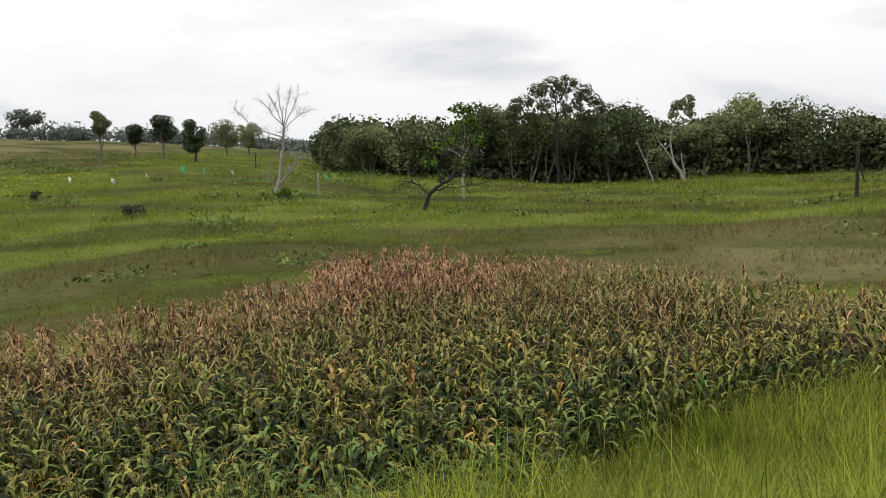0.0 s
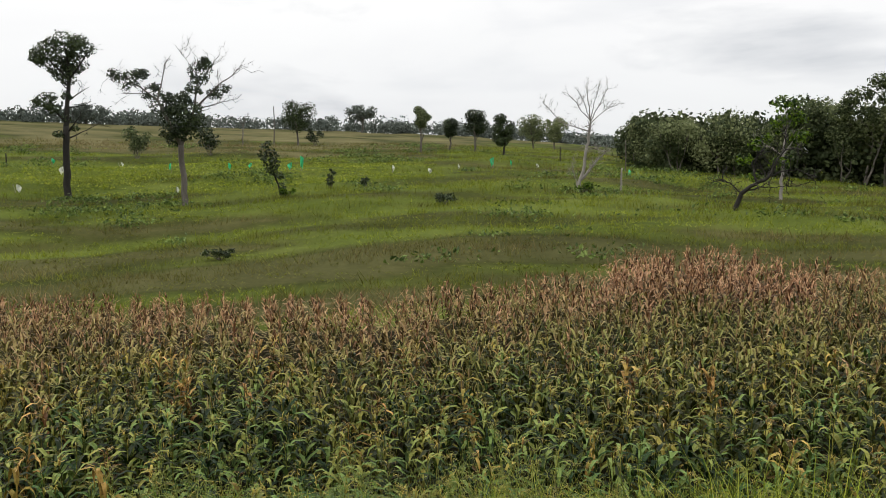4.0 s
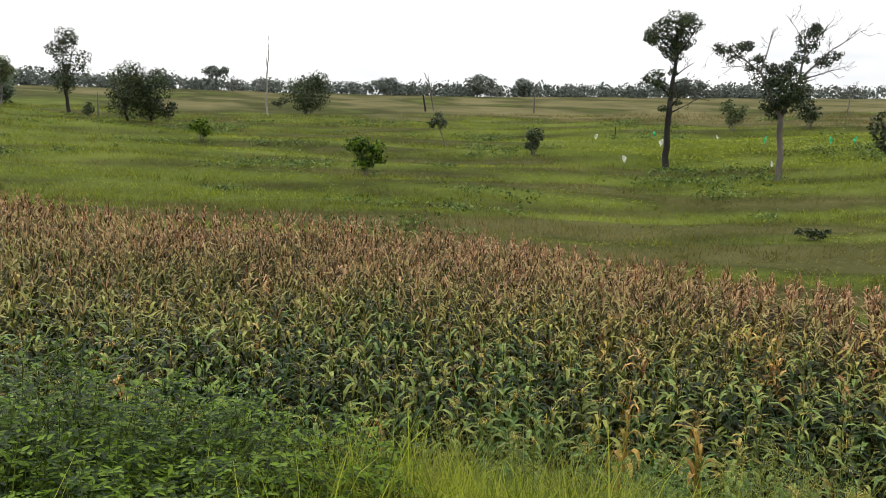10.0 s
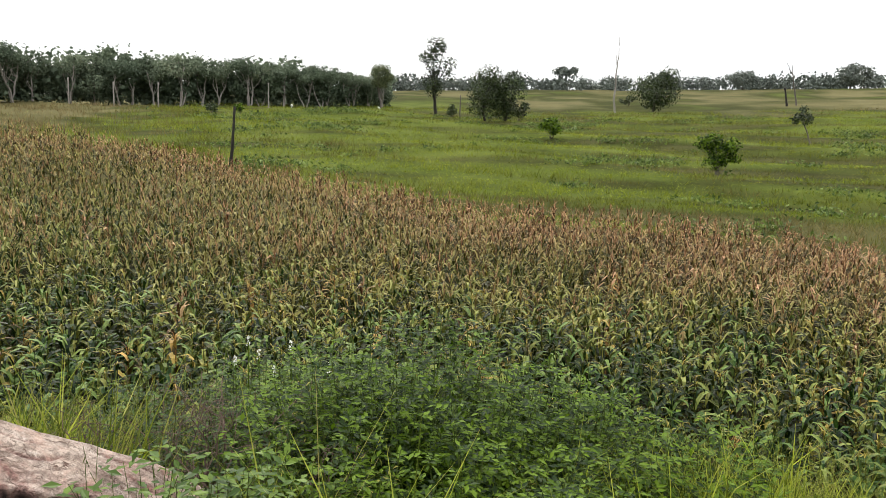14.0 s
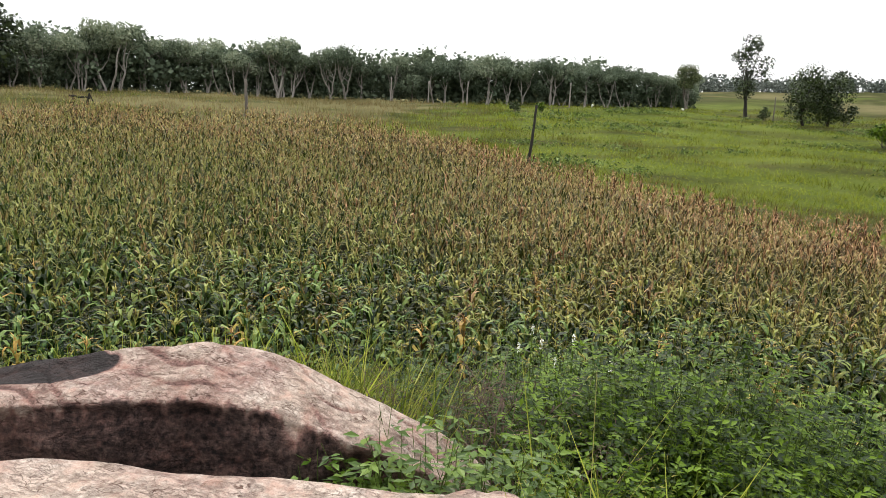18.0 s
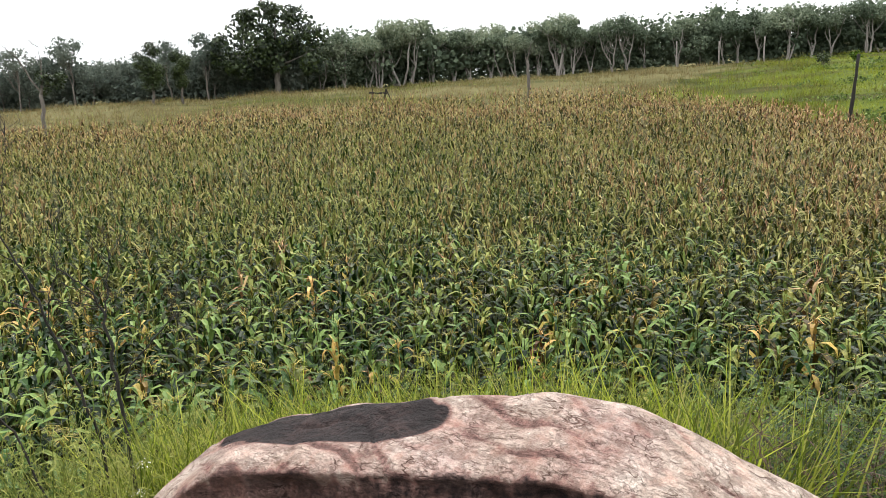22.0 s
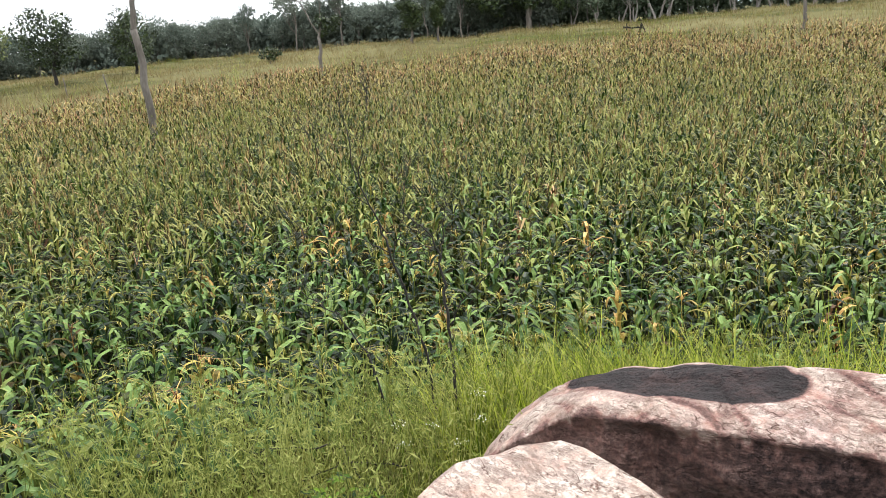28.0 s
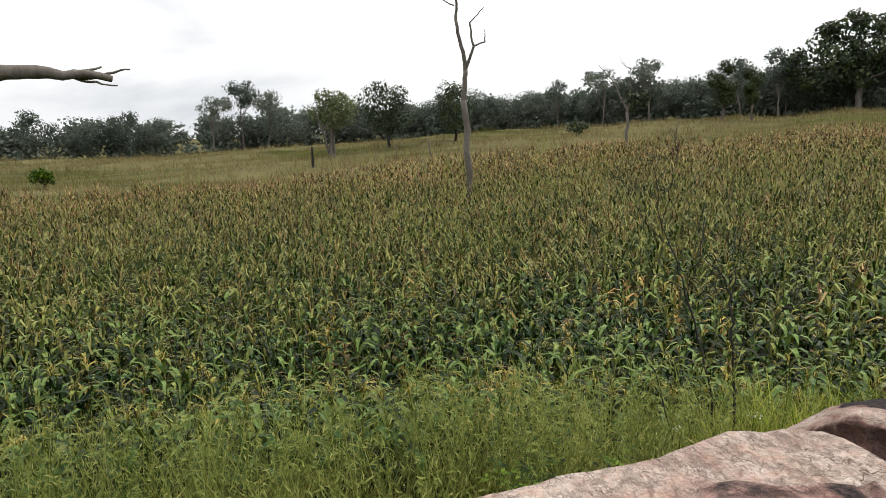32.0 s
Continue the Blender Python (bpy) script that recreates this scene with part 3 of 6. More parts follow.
near_forms = [joined(maize_pieces(rng, 11, 4, 8, True, 3, 1.22)) for _ in range(7)]
mid_forms = [joined(maize_pieces(rng, 11, 2, 6, False, 3, 0.92)[1:]) for _ in range(6)]
low_forms = [joined(maize_pieces(rng, 9, 2, 6, False, 3, 1.0)[1:]) for _ in range(6)]
far_forms = [joined(maize_pieces(rng, 6, 2, 4, False, 3, 1.4)[1:]) for _ in range(5)]
soft_dist = np.clip(dist + rng.uniform(-3.0, 3.0, dist.shape), 1, 190)
first = np.zeros(len(mx), dtype=bool)
first[np.argsort(np.where((turn > -6) & (turn < 62), dist - near_edge, 99))[:150]] = True
first[np.argsort(np.where(turn > 140, dist - near_edge, 99))[:50]] = True
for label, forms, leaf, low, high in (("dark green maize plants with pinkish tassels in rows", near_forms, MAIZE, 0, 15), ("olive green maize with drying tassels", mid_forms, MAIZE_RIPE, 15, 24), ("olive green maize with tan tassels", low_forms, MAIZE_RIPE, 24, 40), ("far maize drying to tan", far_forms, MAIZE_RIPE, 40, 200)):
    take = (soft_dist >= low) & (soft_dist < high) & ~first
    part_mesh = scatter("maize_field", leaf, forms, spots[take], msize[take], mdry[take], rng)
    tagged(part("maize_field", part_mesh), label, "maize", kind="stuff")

# the plants along the near edge, one by one
for n, k in enumerate(np.nonzero(first)[0]):
    if n < 6:
        plant = thing("maize_plant", "tall maize plant with arching dark green leaves and pinkish tassel", "maize", group="maize along the field edge")
        for kind, verts, faces, dry in maize_pieces(rng, 11, 4, 10, True, 5, 1.28):
            part(kind, solid(kind, verts, faces, MAIZE, {"dry": np.full(len(verts), dry)}), plant, "dry pinkish tassel" if kind == "tassel" else "")
        if n == 0:
            grown = []
        grown.append(plant)
        plant.matrix_basis = pose(*spots[k], 0, 0, rng.uniform(0, 360))
        plant.scale = (0.88, 0.88, 0.88)
    else:
        copy_thing(grown[n % 6], pose(*spots[k], rng.normal(0, 3), rng.normal(0, 3), rng.uniform(0, 360)) @ Matrix.Scale(0.88, 4))

# single withered plants, collapsed and orange-brown
withered = []
for n, (px, py) in enumerate(((-6.25, 6.08), (-6.55, 5.13), (-0.7, 13.4), (4.1, 12.6), (-5.4, 9.8), (-3.4, -12.3), (-6.8, -7.4), (-6.0, -11.2), (-9.3, 10.6), (-11.6, 8.3), (-13.2, 6.2), (-14.5, -3.2), (1.7, 12.4), (-2.2, 10.8), (-8.9, 7.2), (-2.4, -9.2), (-12.6, -6.8), (-10.5, 12.0))):
    if n < 3:
        plant = thing("withered_maize", "withered maize plant, collapsed leaves dried orange-brown", "maize", group="withered maize plants")
        for kind, verts, faces, dry in maize_pieces(rng, 11, 5, 5, True, 5, 1.9):
            verts = verts * [0.50, 0.50, 1.0] if kind == "leaf" else verts
            part(kind, solid(kind, verts, faces, MAIZE, {"dry": np.full(len(verts), rng.uniform(0.55, 0.92))}), plant)
        withered.append(plant)
        plant.matrix_basis = pose(px, py, float(land(px, py)), 4, 3, 70 * n)
        plant.scale = (1.12, 1.12, 1.12)
    else:
        copy_thing(withered[n % 3], pose(px, py, float(land(px, py)), 5, -4, 67 * n) @ Matrix.Scale(0.80, 4))


# ---- trees ----
def limb(rng, start, end, r0, r1, crook=0.08, steps=6):
    """A crooked, tapered limb between two places."""
    start, end = np.asarray(start, dtype=float), np.asarray(end, dtype=float)
    t = np.linspace(0, 1, steps + 1)[:, None]
    span = np.linalg.norm(end - start)
    wander = np.cumsum(rng.normal(0, crook * span / steps ** 0.5, (steps + 1, 3)), axis=0)
    wander -= wander[0] + t * (wander[-1] - wander[0])
    return start + (end - start) * t + wander, r0 + (r1 - r0) * np.linspace(0, 1, steps + 1) ** 0.8


def twigs(heap, rng, points, radii, count, length, fine, rise=0.5, sides=4, again=1):
    """Side shoots along a limb, with shoots of their own."""
    tips = []
    for _ in range(count):
        k = rng.uniform(0.35, 1.0) * (len(points) - 1)
        i = min(int(k), len(points) - 2)
        p = points[i] + (points[i + 1] - points[i]) * (k - i)
        way = points[i + 1] - points[i]
        way = way / (np.linalg.norm(way) + 1e-9) * 0.7 + rng.normal(0, 0.7, 3) + [0, 0, rise]
        way /= np.linalg.norm(way)
        size = length * rng.uniform(0.5, 1.2)
        q, r = limb(rng, p, p + way * size, max(fine, radii[i] * 0.5), fine * 0.5, 0.16, 4)
        heap.put(*tube(q, r, sides))
        tips.append(q[-1])
        if again:
            tips += twigs(heap, rng, q, r, 3, size * 0.55, fine * 0.7, rise, 3, again - 1)
    return tips


def clumps(rng, centres, radius, count, size, flat=0.78, core=34):
    """Leaf clumps on the skin of uneven blobs, like shingles, and a few broad sprays inside that close them."""
    centres = np.asarray(centres, dtype=float)
    radius = np.broadcast_to(radius, (len(centres),))
    share = radius ** 2 / (radius ** 2).sum()
    heap = Heap()
    for c, r, s in zip(centres, radius, share):
        n = max(4, int(count * s))
        way = rng.normal(size=(n, 3))
        way /= np.linalg.norm(way, axis=1)[:, None]
        reach = r * rng.uniform(0.55, 1.0, n) ** 0.5 * (1 + 0.11 * np.sin(way[:, 0] * 5 + c[0]) * np.sin(way[:, 1] * 6 + c[1]) + 0.05 * np.sin(way[:, 2] * 13 + way[:, 0] * 9))
        spot = c + way * reach[:, None] * [1, 1, flat]
        normal = way + rng.normal(0, 0.55, (n, 3)) + [0, 0, 0.25]
        normal /= np.linalg.norm(normal, axis=1)[:, None]
        along = np.cross(normal, rng.normal(size=(n, 3)))
        along /= np.linalg.norm(along, axis=1)[:, None] + 1e-9
        aside = np.cross(normal, along)
        k = (size * rng.uniform(0.55, 1.3, n))[:, None] * 0.5
        verts = np.stack([spot - along * k, spot + aside * k * 0.62 - normal * k * 0.2, spot + along * k, spot - aside * k * 0.62 - normal * k * 0.2], 1).reshape(-1, 3)
        heap.put(verts, [np.arange(4 * n).reshape(-1, 4)])
        if core:
            inner = c + np.clip(rng.normal(0, 0.36 * r, (core, 3)), -0.60 * r, 0.60 * r) * [1, 1, flat]
            a = rng.normal(size=(core, 3))
            a /= np.linalg.norm(a, axis=1)[:, None]
            b = np.cross(a, rng.normal(size=(core, 3)))
            b /= np.linalg.norm(b, axis=1)[:, None] + 1e-9
            k = np.minimum(r * rng.uniform(0.16, 0.28, (core, 1)), 0.75 * size)
            verts = np.stack([inner - a * k, inner + b * k * 0.8, inner + a * k, inner - b * k * 0.8], 1) * 1.0
            heap.put(verts.reshape(-1, 3), [np.arange(4 * core).reshape(-1, 4)])
    return np.concatenate(heap.v), [np.concatenate(heap.f[4])]


def crown_form(rng, height, width, low, blobs, count, size):
    """Blobs of a rounded crown between low and height: centres and radii."""
    centres, radius = [], []
    for k in range(blobs):
        f = (k + 0.5) / blobs
        reach = width * 0.5 * math.sqrt(max(0.05, 1 - (1.75 * f - 0.95) ** 2))
        r = max(0.13 * width, min(0.30 * width, 0.42 * (height - low)) * rng.uniform(0.55, 0.95))
        a, d = rng.uniform(0, 2 * np.pi), max(0.0, reach - 0.55 * r) * rng.uniform(0.35, 1.0)
        centres.append((math.cos(a) * d, math.sin(a) * d, min(height - 0.7 * r, low + 0.6 * r + (height - low - 1.2 * r) * f)))
        radius.append(r)
    return np.array(centres), np.array(radius)


def tree_meshes(seed, height, width, low, trunk, bark, leaf, blobs=9, count=520, size=0.42, stems=1, lean=0.06):
    """Trunk and crown meshes of a leafy tree."""
    rng = np.random.default_rng(seed)
    wood = Heap()
    centres, radius = crown_form(rng, height, width, low, blobs, count, size)
    for s in range(stems):
        foot = rng.normal(0, 0.12 * (stems > 1), 3) * [1, 1, 0] - [0, 0, 0.25]
        a = rng.uniform(0, 6.28)
        top = np.array([math.cos(a) * width * 0.16 * (stems > 1), math.sin(a) * width * 0.16 * (stems > 1), low + 0.45 * (height - low)]) + rng.normal(0, lean * height, 3) * [1, 1, 0]
        p, r = limb(rng, foot, top, trunk, trunk * 0.35, 0.05, 8)
        wood.put(*tube(p, r, 7))
        for c in centres[rng.permutation(len(centres))[:max(3, 7 // stems)]]:
            k = rng.integers(3, 7)
            q, w = limb(rng, p[k], c, r[k] * 0.6, 0.02, 0.09, 5)
            wood.put(*tube(q, w, 5))
    leaves = Heap()
    leaves.put(*clumps(rng, centres, radius, count, size))
    return wood.mesh("trunk", bark, smooth=True), leaves.mesh("crown", leaf)


def put_tree(name, label, meshes, x, y, scale=1.0, turn=0.0, group="", category="tree", sink=0.0):
    ob = thing(name, label, category, x, y, float(land(x, y)) - sink, turn, group)
    ob.scale = (scale, scale, scale)
    part("trunk", meshes[0], ob)
    part("crown", meshes[1], ob, "uneven crown of small leaves")
    return ob


def stand_out(turn):
    """Unit ways to the right and away, as seen from the rock, at a bearing."""
    a = radians(turn)
    return np.array([math.cos(a), math.sin(a), 0]), np.array([-math.sin(a), math.cos(a), 0])


def drawn_tree(name, label, turn, distance, limbs, blobs, bark, leaf, count, size, seed, shoots=0, shoot=0.9, shoot_r=0.02, crook=0.05, category="tree"):
    """A tree of known build. limbs: (across, up, across, up, thick, thin) in metres from its foot; blobs: (across, up, radius)."""
    rng = np.random.default_rng(seed)
    right, away = stand_out(turn)
    x, y = at(turn, distance)
    ob = thing(name, label, category, float(x), float(y), float(land(x, y)), 0)
    depth, trunk = {}, None
    for n, (a0, z0, a1, z1, r0, r1) in enumerate(limbs):
        d0 = depth.get((a0, z0), 0.0)
        d1 = d0 + (0 if n == 0 else rng.normal(0, 0.35) * abs(a1 - a0) + rng.normal(0, 0.15))
        depth[(a1, z1)] = d1
        p, r = limb(rng, right * a0 + away * d0 + [0, 0, z0 if n else -0.3], right * a1 + away * d1 + [0, 0, z1], r0, r1, crook, 8)
        wood = Heap()
        wood.put(*tube(p, r, 8))
        if n and shoots:
            twigs(wood, rng, p, r, shoots, shoot, shoot_r, 0.35)
        if trunk is None:
            trunk = part("trunk", wood.mesh("trunk", bark, smooth=True), ob)
        else:
            part("branch", wood.mesh("branch", bark, smooth=True), trunk)
    if blobs:
        centres = [right * a + away * rng.normal(0, 0.5 * r + 0.1) + [0, 0, z] for a, z, r in blobs]
        sizes = [b[2] * 0.95 for b in blobs]
        for c, (_, _, r) in zip(list(centres), blobs):
            for _ in range(3):
                way = rng.normal(0, 1, 3)
                centres.append(c + way / np.linalg.norm(way) * r * 0.75)
                sizes.append(r * rng.uniform(0.36, 0.60))
        leaves = Heap()
        leaves.put(*clumps(rng, centres, np.array(sizes), count, size, core=18))
        part("crown", leaves.mesh("crown", leaf), ob, "dense dark green leaf clumps")
    return ob


# the two tall trees on the meadow
tall_tree = drawn_tree("tree", "tall slim tree with dark trunk and leafy top clump", 47.3, 63.7,
           [(0, 0, 0.1, 5.6, 0.30, 0.24), (0.1, 5.6, 0.5, 9.2, 0.22, 0.13), (0.5, 9.2, 0.3, 12.0, 0.12, 0.04), (0.5, 9.2, -1.3, 11.0, 0.10, 0.03), (0.5, 9.2, 1.9, 11.2, 0.09, 0.03),
            (0.1, 5.9, -1.1, 7.3, 0.11, 0.04), (0.1, 4.6, 1.6, 5.4, 0.08, 0.02), (1.6, 5.4, 2.6, 6.0, 0.03, 0.01), (0.4, 7.6, 1.9, 8.6, 0.07, 0.015), (0.3, 7.0, 1.7, 7.3, 0.06, 0.012), (0.1, 5.0, 0.9, 6.1, 0.10, 0.03)],
           [(-0.9, 11.2, 1.15), (0.3, 11.9, 1.2), (1.5, 11.6, 1.05), (-0.3, 10.4, 1.1), (0.9, 10.5, 1.1), (-1.6, 10.6, 0.7), (0.4, 9.3, 0.75), (-1.3, 7.5, 0.85), (-0.7, 6.9, 0.6), (-1.9, 7.3, 0.45), (0.3, 7.9, 0.45), (-0.5, 5.0, 0.45), (0.7, 5.5, 0.4), (0.1, 6.2, 0.45)],
           BARK_DARK, LEAF_DARK, 6200, 0.20, 3, 4, 1.1, 0.02, 0.022)
tall_tree.scale = (0.94, 0.94, 0.94)
half_bare = drawn_tree("tree", "spreading half-bare tree with dark leaves low and grey twigs above", 40.0, 56.8,
           [(0, 0, -0.1, 4.4, 0.24, 0.20), (-0.1, 4.4, -1.6, 7.6, 0.17, 0.09), (-0.1, 4.4, 1.0, 7.2, 0.17, 0.10), (-1.6, 7.6, -3.6, 9.2, 0.09, 0.03), (-1.6, 7.6, -1.0, 10.2, 0.07, 0.02), (1.0, 7.2, 1.3, 10.6, 0.09, 0.02),
            (1.0, 7.2, 3.0, 9.1, 0.09, 0.03), (3.0, 9.1, 4.6, 10.2, 0.05, 0.01), (1.0, 7.0, 3.6, 7.8, 0.06, 0.012), (-3.6, 9.2, -4.9, 9.3, 0.04, 0.01), (1.3, 8.6, 2.9, 11.2, 0.05, 0.012), (-2.2, 8.1, -4.3, 7.9, 0.04, 0.01), (1.3, 9.4, 0.2, 11.0, 0.04, 0.01)],
           [(-0.4, 6.2, 1.35), (-1.2, 7.3, 1.2), (0.5, 6.6, 1.15), (-0.2, 7.4, 1.0), (0.2, 5.2, 0.8), (-0.9, 5.4, 0.75), (-0.6, 4.7, 0.6), (0.9, 5.8, 0.7), (-1.9, 8.2, 0.8), (-3.3, 9.2, 0.85), (-4.3, 9.3, 0.6), (-2.4, 9.6, 0.45), (1.4, 9.8, 0.95), (0.9, 8.5, 0.6), (2.3, 8.2, 0.6), (3.2, 8.6, 0.45), (1.8, 10.3, 0.6), (0.3, 7.8, 0.6)],
           BARK, LEAF_DARK, 6200, 0.19, 5, 7, 1.2, 0.018, 0.03)
half_bare.scale = (0.93, 0.93, 0.93)
# dead trees and snags
drawn_tree("dead_tree", "leafless pale tree with a wide crown of fine twigs", 11.9, 57.0,
           [(0, 0, 0.6, 3.3, 0.16, 0.12), (0.6, 3.3, 0.9, 5.4, 0.12, 0.08), (0.9, 5.4, -0.9, 7.6, 0.05, 0.015), (0.9, 5.4, 0.6, 8.2, 0.06, 0.015), (0.9, 5.4, 2.2, 7.9, 0.05, 0.015), (0.9, 5.4, -0.2, 7.9, 0.04, 0.012), (0.9, 5.6, 1.5, 8.1, 0.045, 0.012), (0.9, 5.2, 2.9, 6.9, 0.04, 0.012), (0.8, 4.6, -1.4, 5.3, 0.06, 0.02), (-1.4, 5.3, -2.8, 6.8, 0.04, 0.01),
            (0.2, 0.8, 1.6, 2.5, 0.12, 0.07), (1.6, 2.5, 2.1, 3.0, 0.07, 0.04), (2.1, 3.0, 0.8, 3.3, 0.05, 0.01), (0, 0, -0.5, 2.0, 0.05, 0.02)], None, BARK_PALE, None, 0, 0, 8, 14, 0.75, 0.014, category="dead tree").scale = (0.9, 0.9, 0.9)
drawn_tree("dead_tree", "fallen leaning dead tree with crooked dark branches", 1.5, 45.0,
           [(0, 0, 0.5, 0.9, 0.15, 0.12), (0.5, 0.9, 1.9, 1.9, 0.12, 0.08), (1.9, 1.9, 2.6, 3.2, 0.08, 0.03), (1.9, 1.9, 3.2, 2.2, 0.06, 0.02), (0.5, 0.9, -0.1, 1.5, 0.05, 0.02), (-0.1, 1.5, -0.6, 1.7, 0.04, 0.01), (2.6, 3.2, 3.4, 3.3, 0.04, 0.01), (2.6, 3.2, 2.3, 4.3, 0.04, 0.01), (1.2, 1.4, 1.0, 2.6, 0.06, 0.03), (1.0, 2.6, 1.6, 3.4, 0.03, 0.01), (1.9, 1.9, 2.0, 3.0, 0.05, 0.02), (3.2, 2.2, 4.0, 1.7, 0.03, 0.01), (0.8, 1.1, 2.2, 1.2, 0.05, 0.02), (2.2, 1.2, 3.3, 1.3, 0.03, 0.01)],
           None, BARK_DARK, None, 0, 0, 9, 6, 0.8, 0.024, 0.10, category="dead tree")
drawn_tree("tree", "thin young tree with sparse yellow-green foliage", -1.6, 60.0,
           [(0, 0, 0.1, 3.0, 0.13, 0.10), (0.1, 3.0, 0.3, 6.8, 0.09, 0.03), (0.1, 3.0, -1.4, 4.2, 0.06, 0.02), (0.1, 3.2, 1.3, 5.0, 0.06, 0.02)],
           [(0.2, 6.5, 1.0), (-0.3, 5.5, 0.8), (0.8, 5.6, 0.8), (-1.5, 4.0, 0.9), (1.2, 4.4, 0.9), (-2.4, 2.9, 0.7), (0.1, 2.6, 0.8), (-1.8, 1.7, 0.6)], BARK_PALE, LEAF_BUSH, 700, 0.28, 12, 3, 0.8)
drawn_tree("dead_tree", "tall bare grey snag standing in the maize", 166.6, 32.3,
           [(0, 0, -0.1, 4.5, 0.15, 0.12), (-0.1, 4.5, 0.0, 5.7, 0.11, 0.09), (0.0, 5.7, -0.35, 7.6, 0.09, 0.06), (-0.35, 7.6, -0.3, 9.4, 0.06, 0.03), (0.0, 5.7, 0.35, 6.6, 0.07, 0.05), (0.35, 6.6, 0.2, 7.5, 0.05, 0.03), (0.2, 7.5, 0.75, 8.1, 0.03, 0.015),
            (0.35, 6.6, 0.8, 6.8, 0.04, 0.03), (0.8, 6.8, 0.8, 7.3, 0.03, 0.012), (-0.4, 8.2, -1.0, 8.5, 0.03, 0.02), (-1.0, 8.5, -1.7, 8.6, 0.02, 0.008), (-0.3, 9.4, -0.6, 10.2, 0.03, 0.01), (-0.3, 9.4, 0.1, 10.4, 0.025, 0.01)], None, BARK, None, 0, 0, 14, 0, 0.5, 0.01, 0.04, category="dead tree")
drawn_tree("dead_tree", "dead grey trunk with a thin forked top", 123.2, 69.7,
           [(0, 0, 0.0, 3.1, 0.17, 0.11), (0.0, 3.1, 0.4, 4.6, 0.08, 0.02), (0, 2.4, -0.2, 4.0, 0.05, 0.015), (0.2, 3.6, 0.9, 4.4, 0.03, 0.01)], None, BARK, None, 0, 0, 15, 2, 0.6, 0.012, category="dead tree")
drawn_tree("tree", "stunted tree, grey trunk with a small leaning leafy crown", 155.2, 53.5,
           [(0, 0, 0, 3.0, 0.13, 0.10), (0, 3.0, 0.2, 3.8, 0.10, 0.05), (0, 3.2, -0.9, 5.0, 0.06, 0.04), (-0.9, 5.0, -1.9, 6.1, 0.04, 0.015), (0.2, 3.8, 0.2, 5.7, 0.05, 0.015), (0.2, 5.7, -0.4, 6.2, 0.03, 0.01)],
           [(0.6, 3.7, 0.6), (0.2, 4.0, 0.5), (1.0, 3.9, 0.5), (0.2, 3.3, 0.4)], BARK, LEAF_DARK, 420, 0.2, 16, 2, 0.5, 0.012)
drawn_tree("dead_tree", "very tall slender dead pole tree, pale and bare", 75.5, 127.2,
           [(0, 0, -0.1, 6.0, 0.16, 0.12), (-0.1, 6.0, 0.25, 9.0, 0.11, 0.07), (0.25, 9.0, 0.3, 12.1, 0.07, 0.03), (0.0, 7.2, -0.1, 9.0, 0.05, 0.03)], None, BARK_PALE, None, 0, 0, 17, 0, 1, 0.01, 0.03, category="dead tree")
drawn_tree("dead_tree", "dead Y-shaped grey trunk", 56.5, 140.0, [(0, 0, 0.1, 4.0, 0.16, 0.11), (0.1, 4.0, -1.0, 5.4, 0.08, 0.04), (0.1, 4.0, 1.0, 5.3, 0.08, 0.04)], None, BARK, None, 0, 0, 18, 0, category="dead tree")
drawn_tree("dead_tree", "slanting forked dead pole", 63.7, 150.0, [(0, 0, -0.9, 5.2, 0.16, 0.10), (-0.9, 5.2, -1.9, 7.1, 0.09, 0.04), (-0.9, 5.2, -1.1, 6.8, 0.07, 0.03)], None, BARK, None, 0, 0, 19, 0, category="dead tree")
drawn_tree("dead_tree", "short leaning charred stub", 64.3, 147.0, [(0, 0, -0.5, 2.8, 0.2, 0.13)], None, BARK_DARK, None, 0, 0, 20, 0, category="dead tree")
drawn_tree("dead_tree", "thin dead tree on the meadow edge", 36.0, 110.0, [(0, 0, 0.2, 2.6, 0.1, 0.07), (0.2, 2.6, 0.5, 4.2, 0.06, 0.03), (0.2, 2.8, -0.2, 4.0, 0.04, 0.02), (0.5, 4.0, 1.0, 4.4, 0.03, 0.01)], None, BARK, None, 0, 0, 21, 2, 0.5, category="dead tree")
drawn_tree("dead_tree", "pale leaning dead tree before the wood", -17.5, 79.0,
           [(0, 0, -1.2, 1.8, 0.20, 0.14), (-1.2, 1.8, -1.5, 4.0, 0.12, 0.06), (-1.5, 4.0, -0.7, 7.0, 0.07, 0.03), (-1.2, 1.8, -2.4, 3.6, 0.08, 0.05), (-2.4, 3.6, -2.9, 4.6, 0.05, 0.02), (-0.2, 0.3, -0.5, 2.6, 0.1, 0.04)],
           [(-0.6, 7.2, 0.8), (0.1, 7.5, 0.7), (-1.2, 6.4, 0.6), (0.2, 6.6, 0.6)], BARK_PALE, LEAF_WOOD, 900, 0.26, 22, 2, 0.7)
drawn_tree("dead_tree", "thin pale leaning dead stem", -15.4, 78.0, [(0, 0, -0.9, 2.2, 0.10, 0.07), (-0.9, 2.2, -1.8, 4.1, 0.07, 0.03), (-0.9, 2.2, -0.6, 3.2, 0.04, 0.02)], None, BARK_PALE, None, 0, 0, 23, 2, 0.5, category="dead tree")
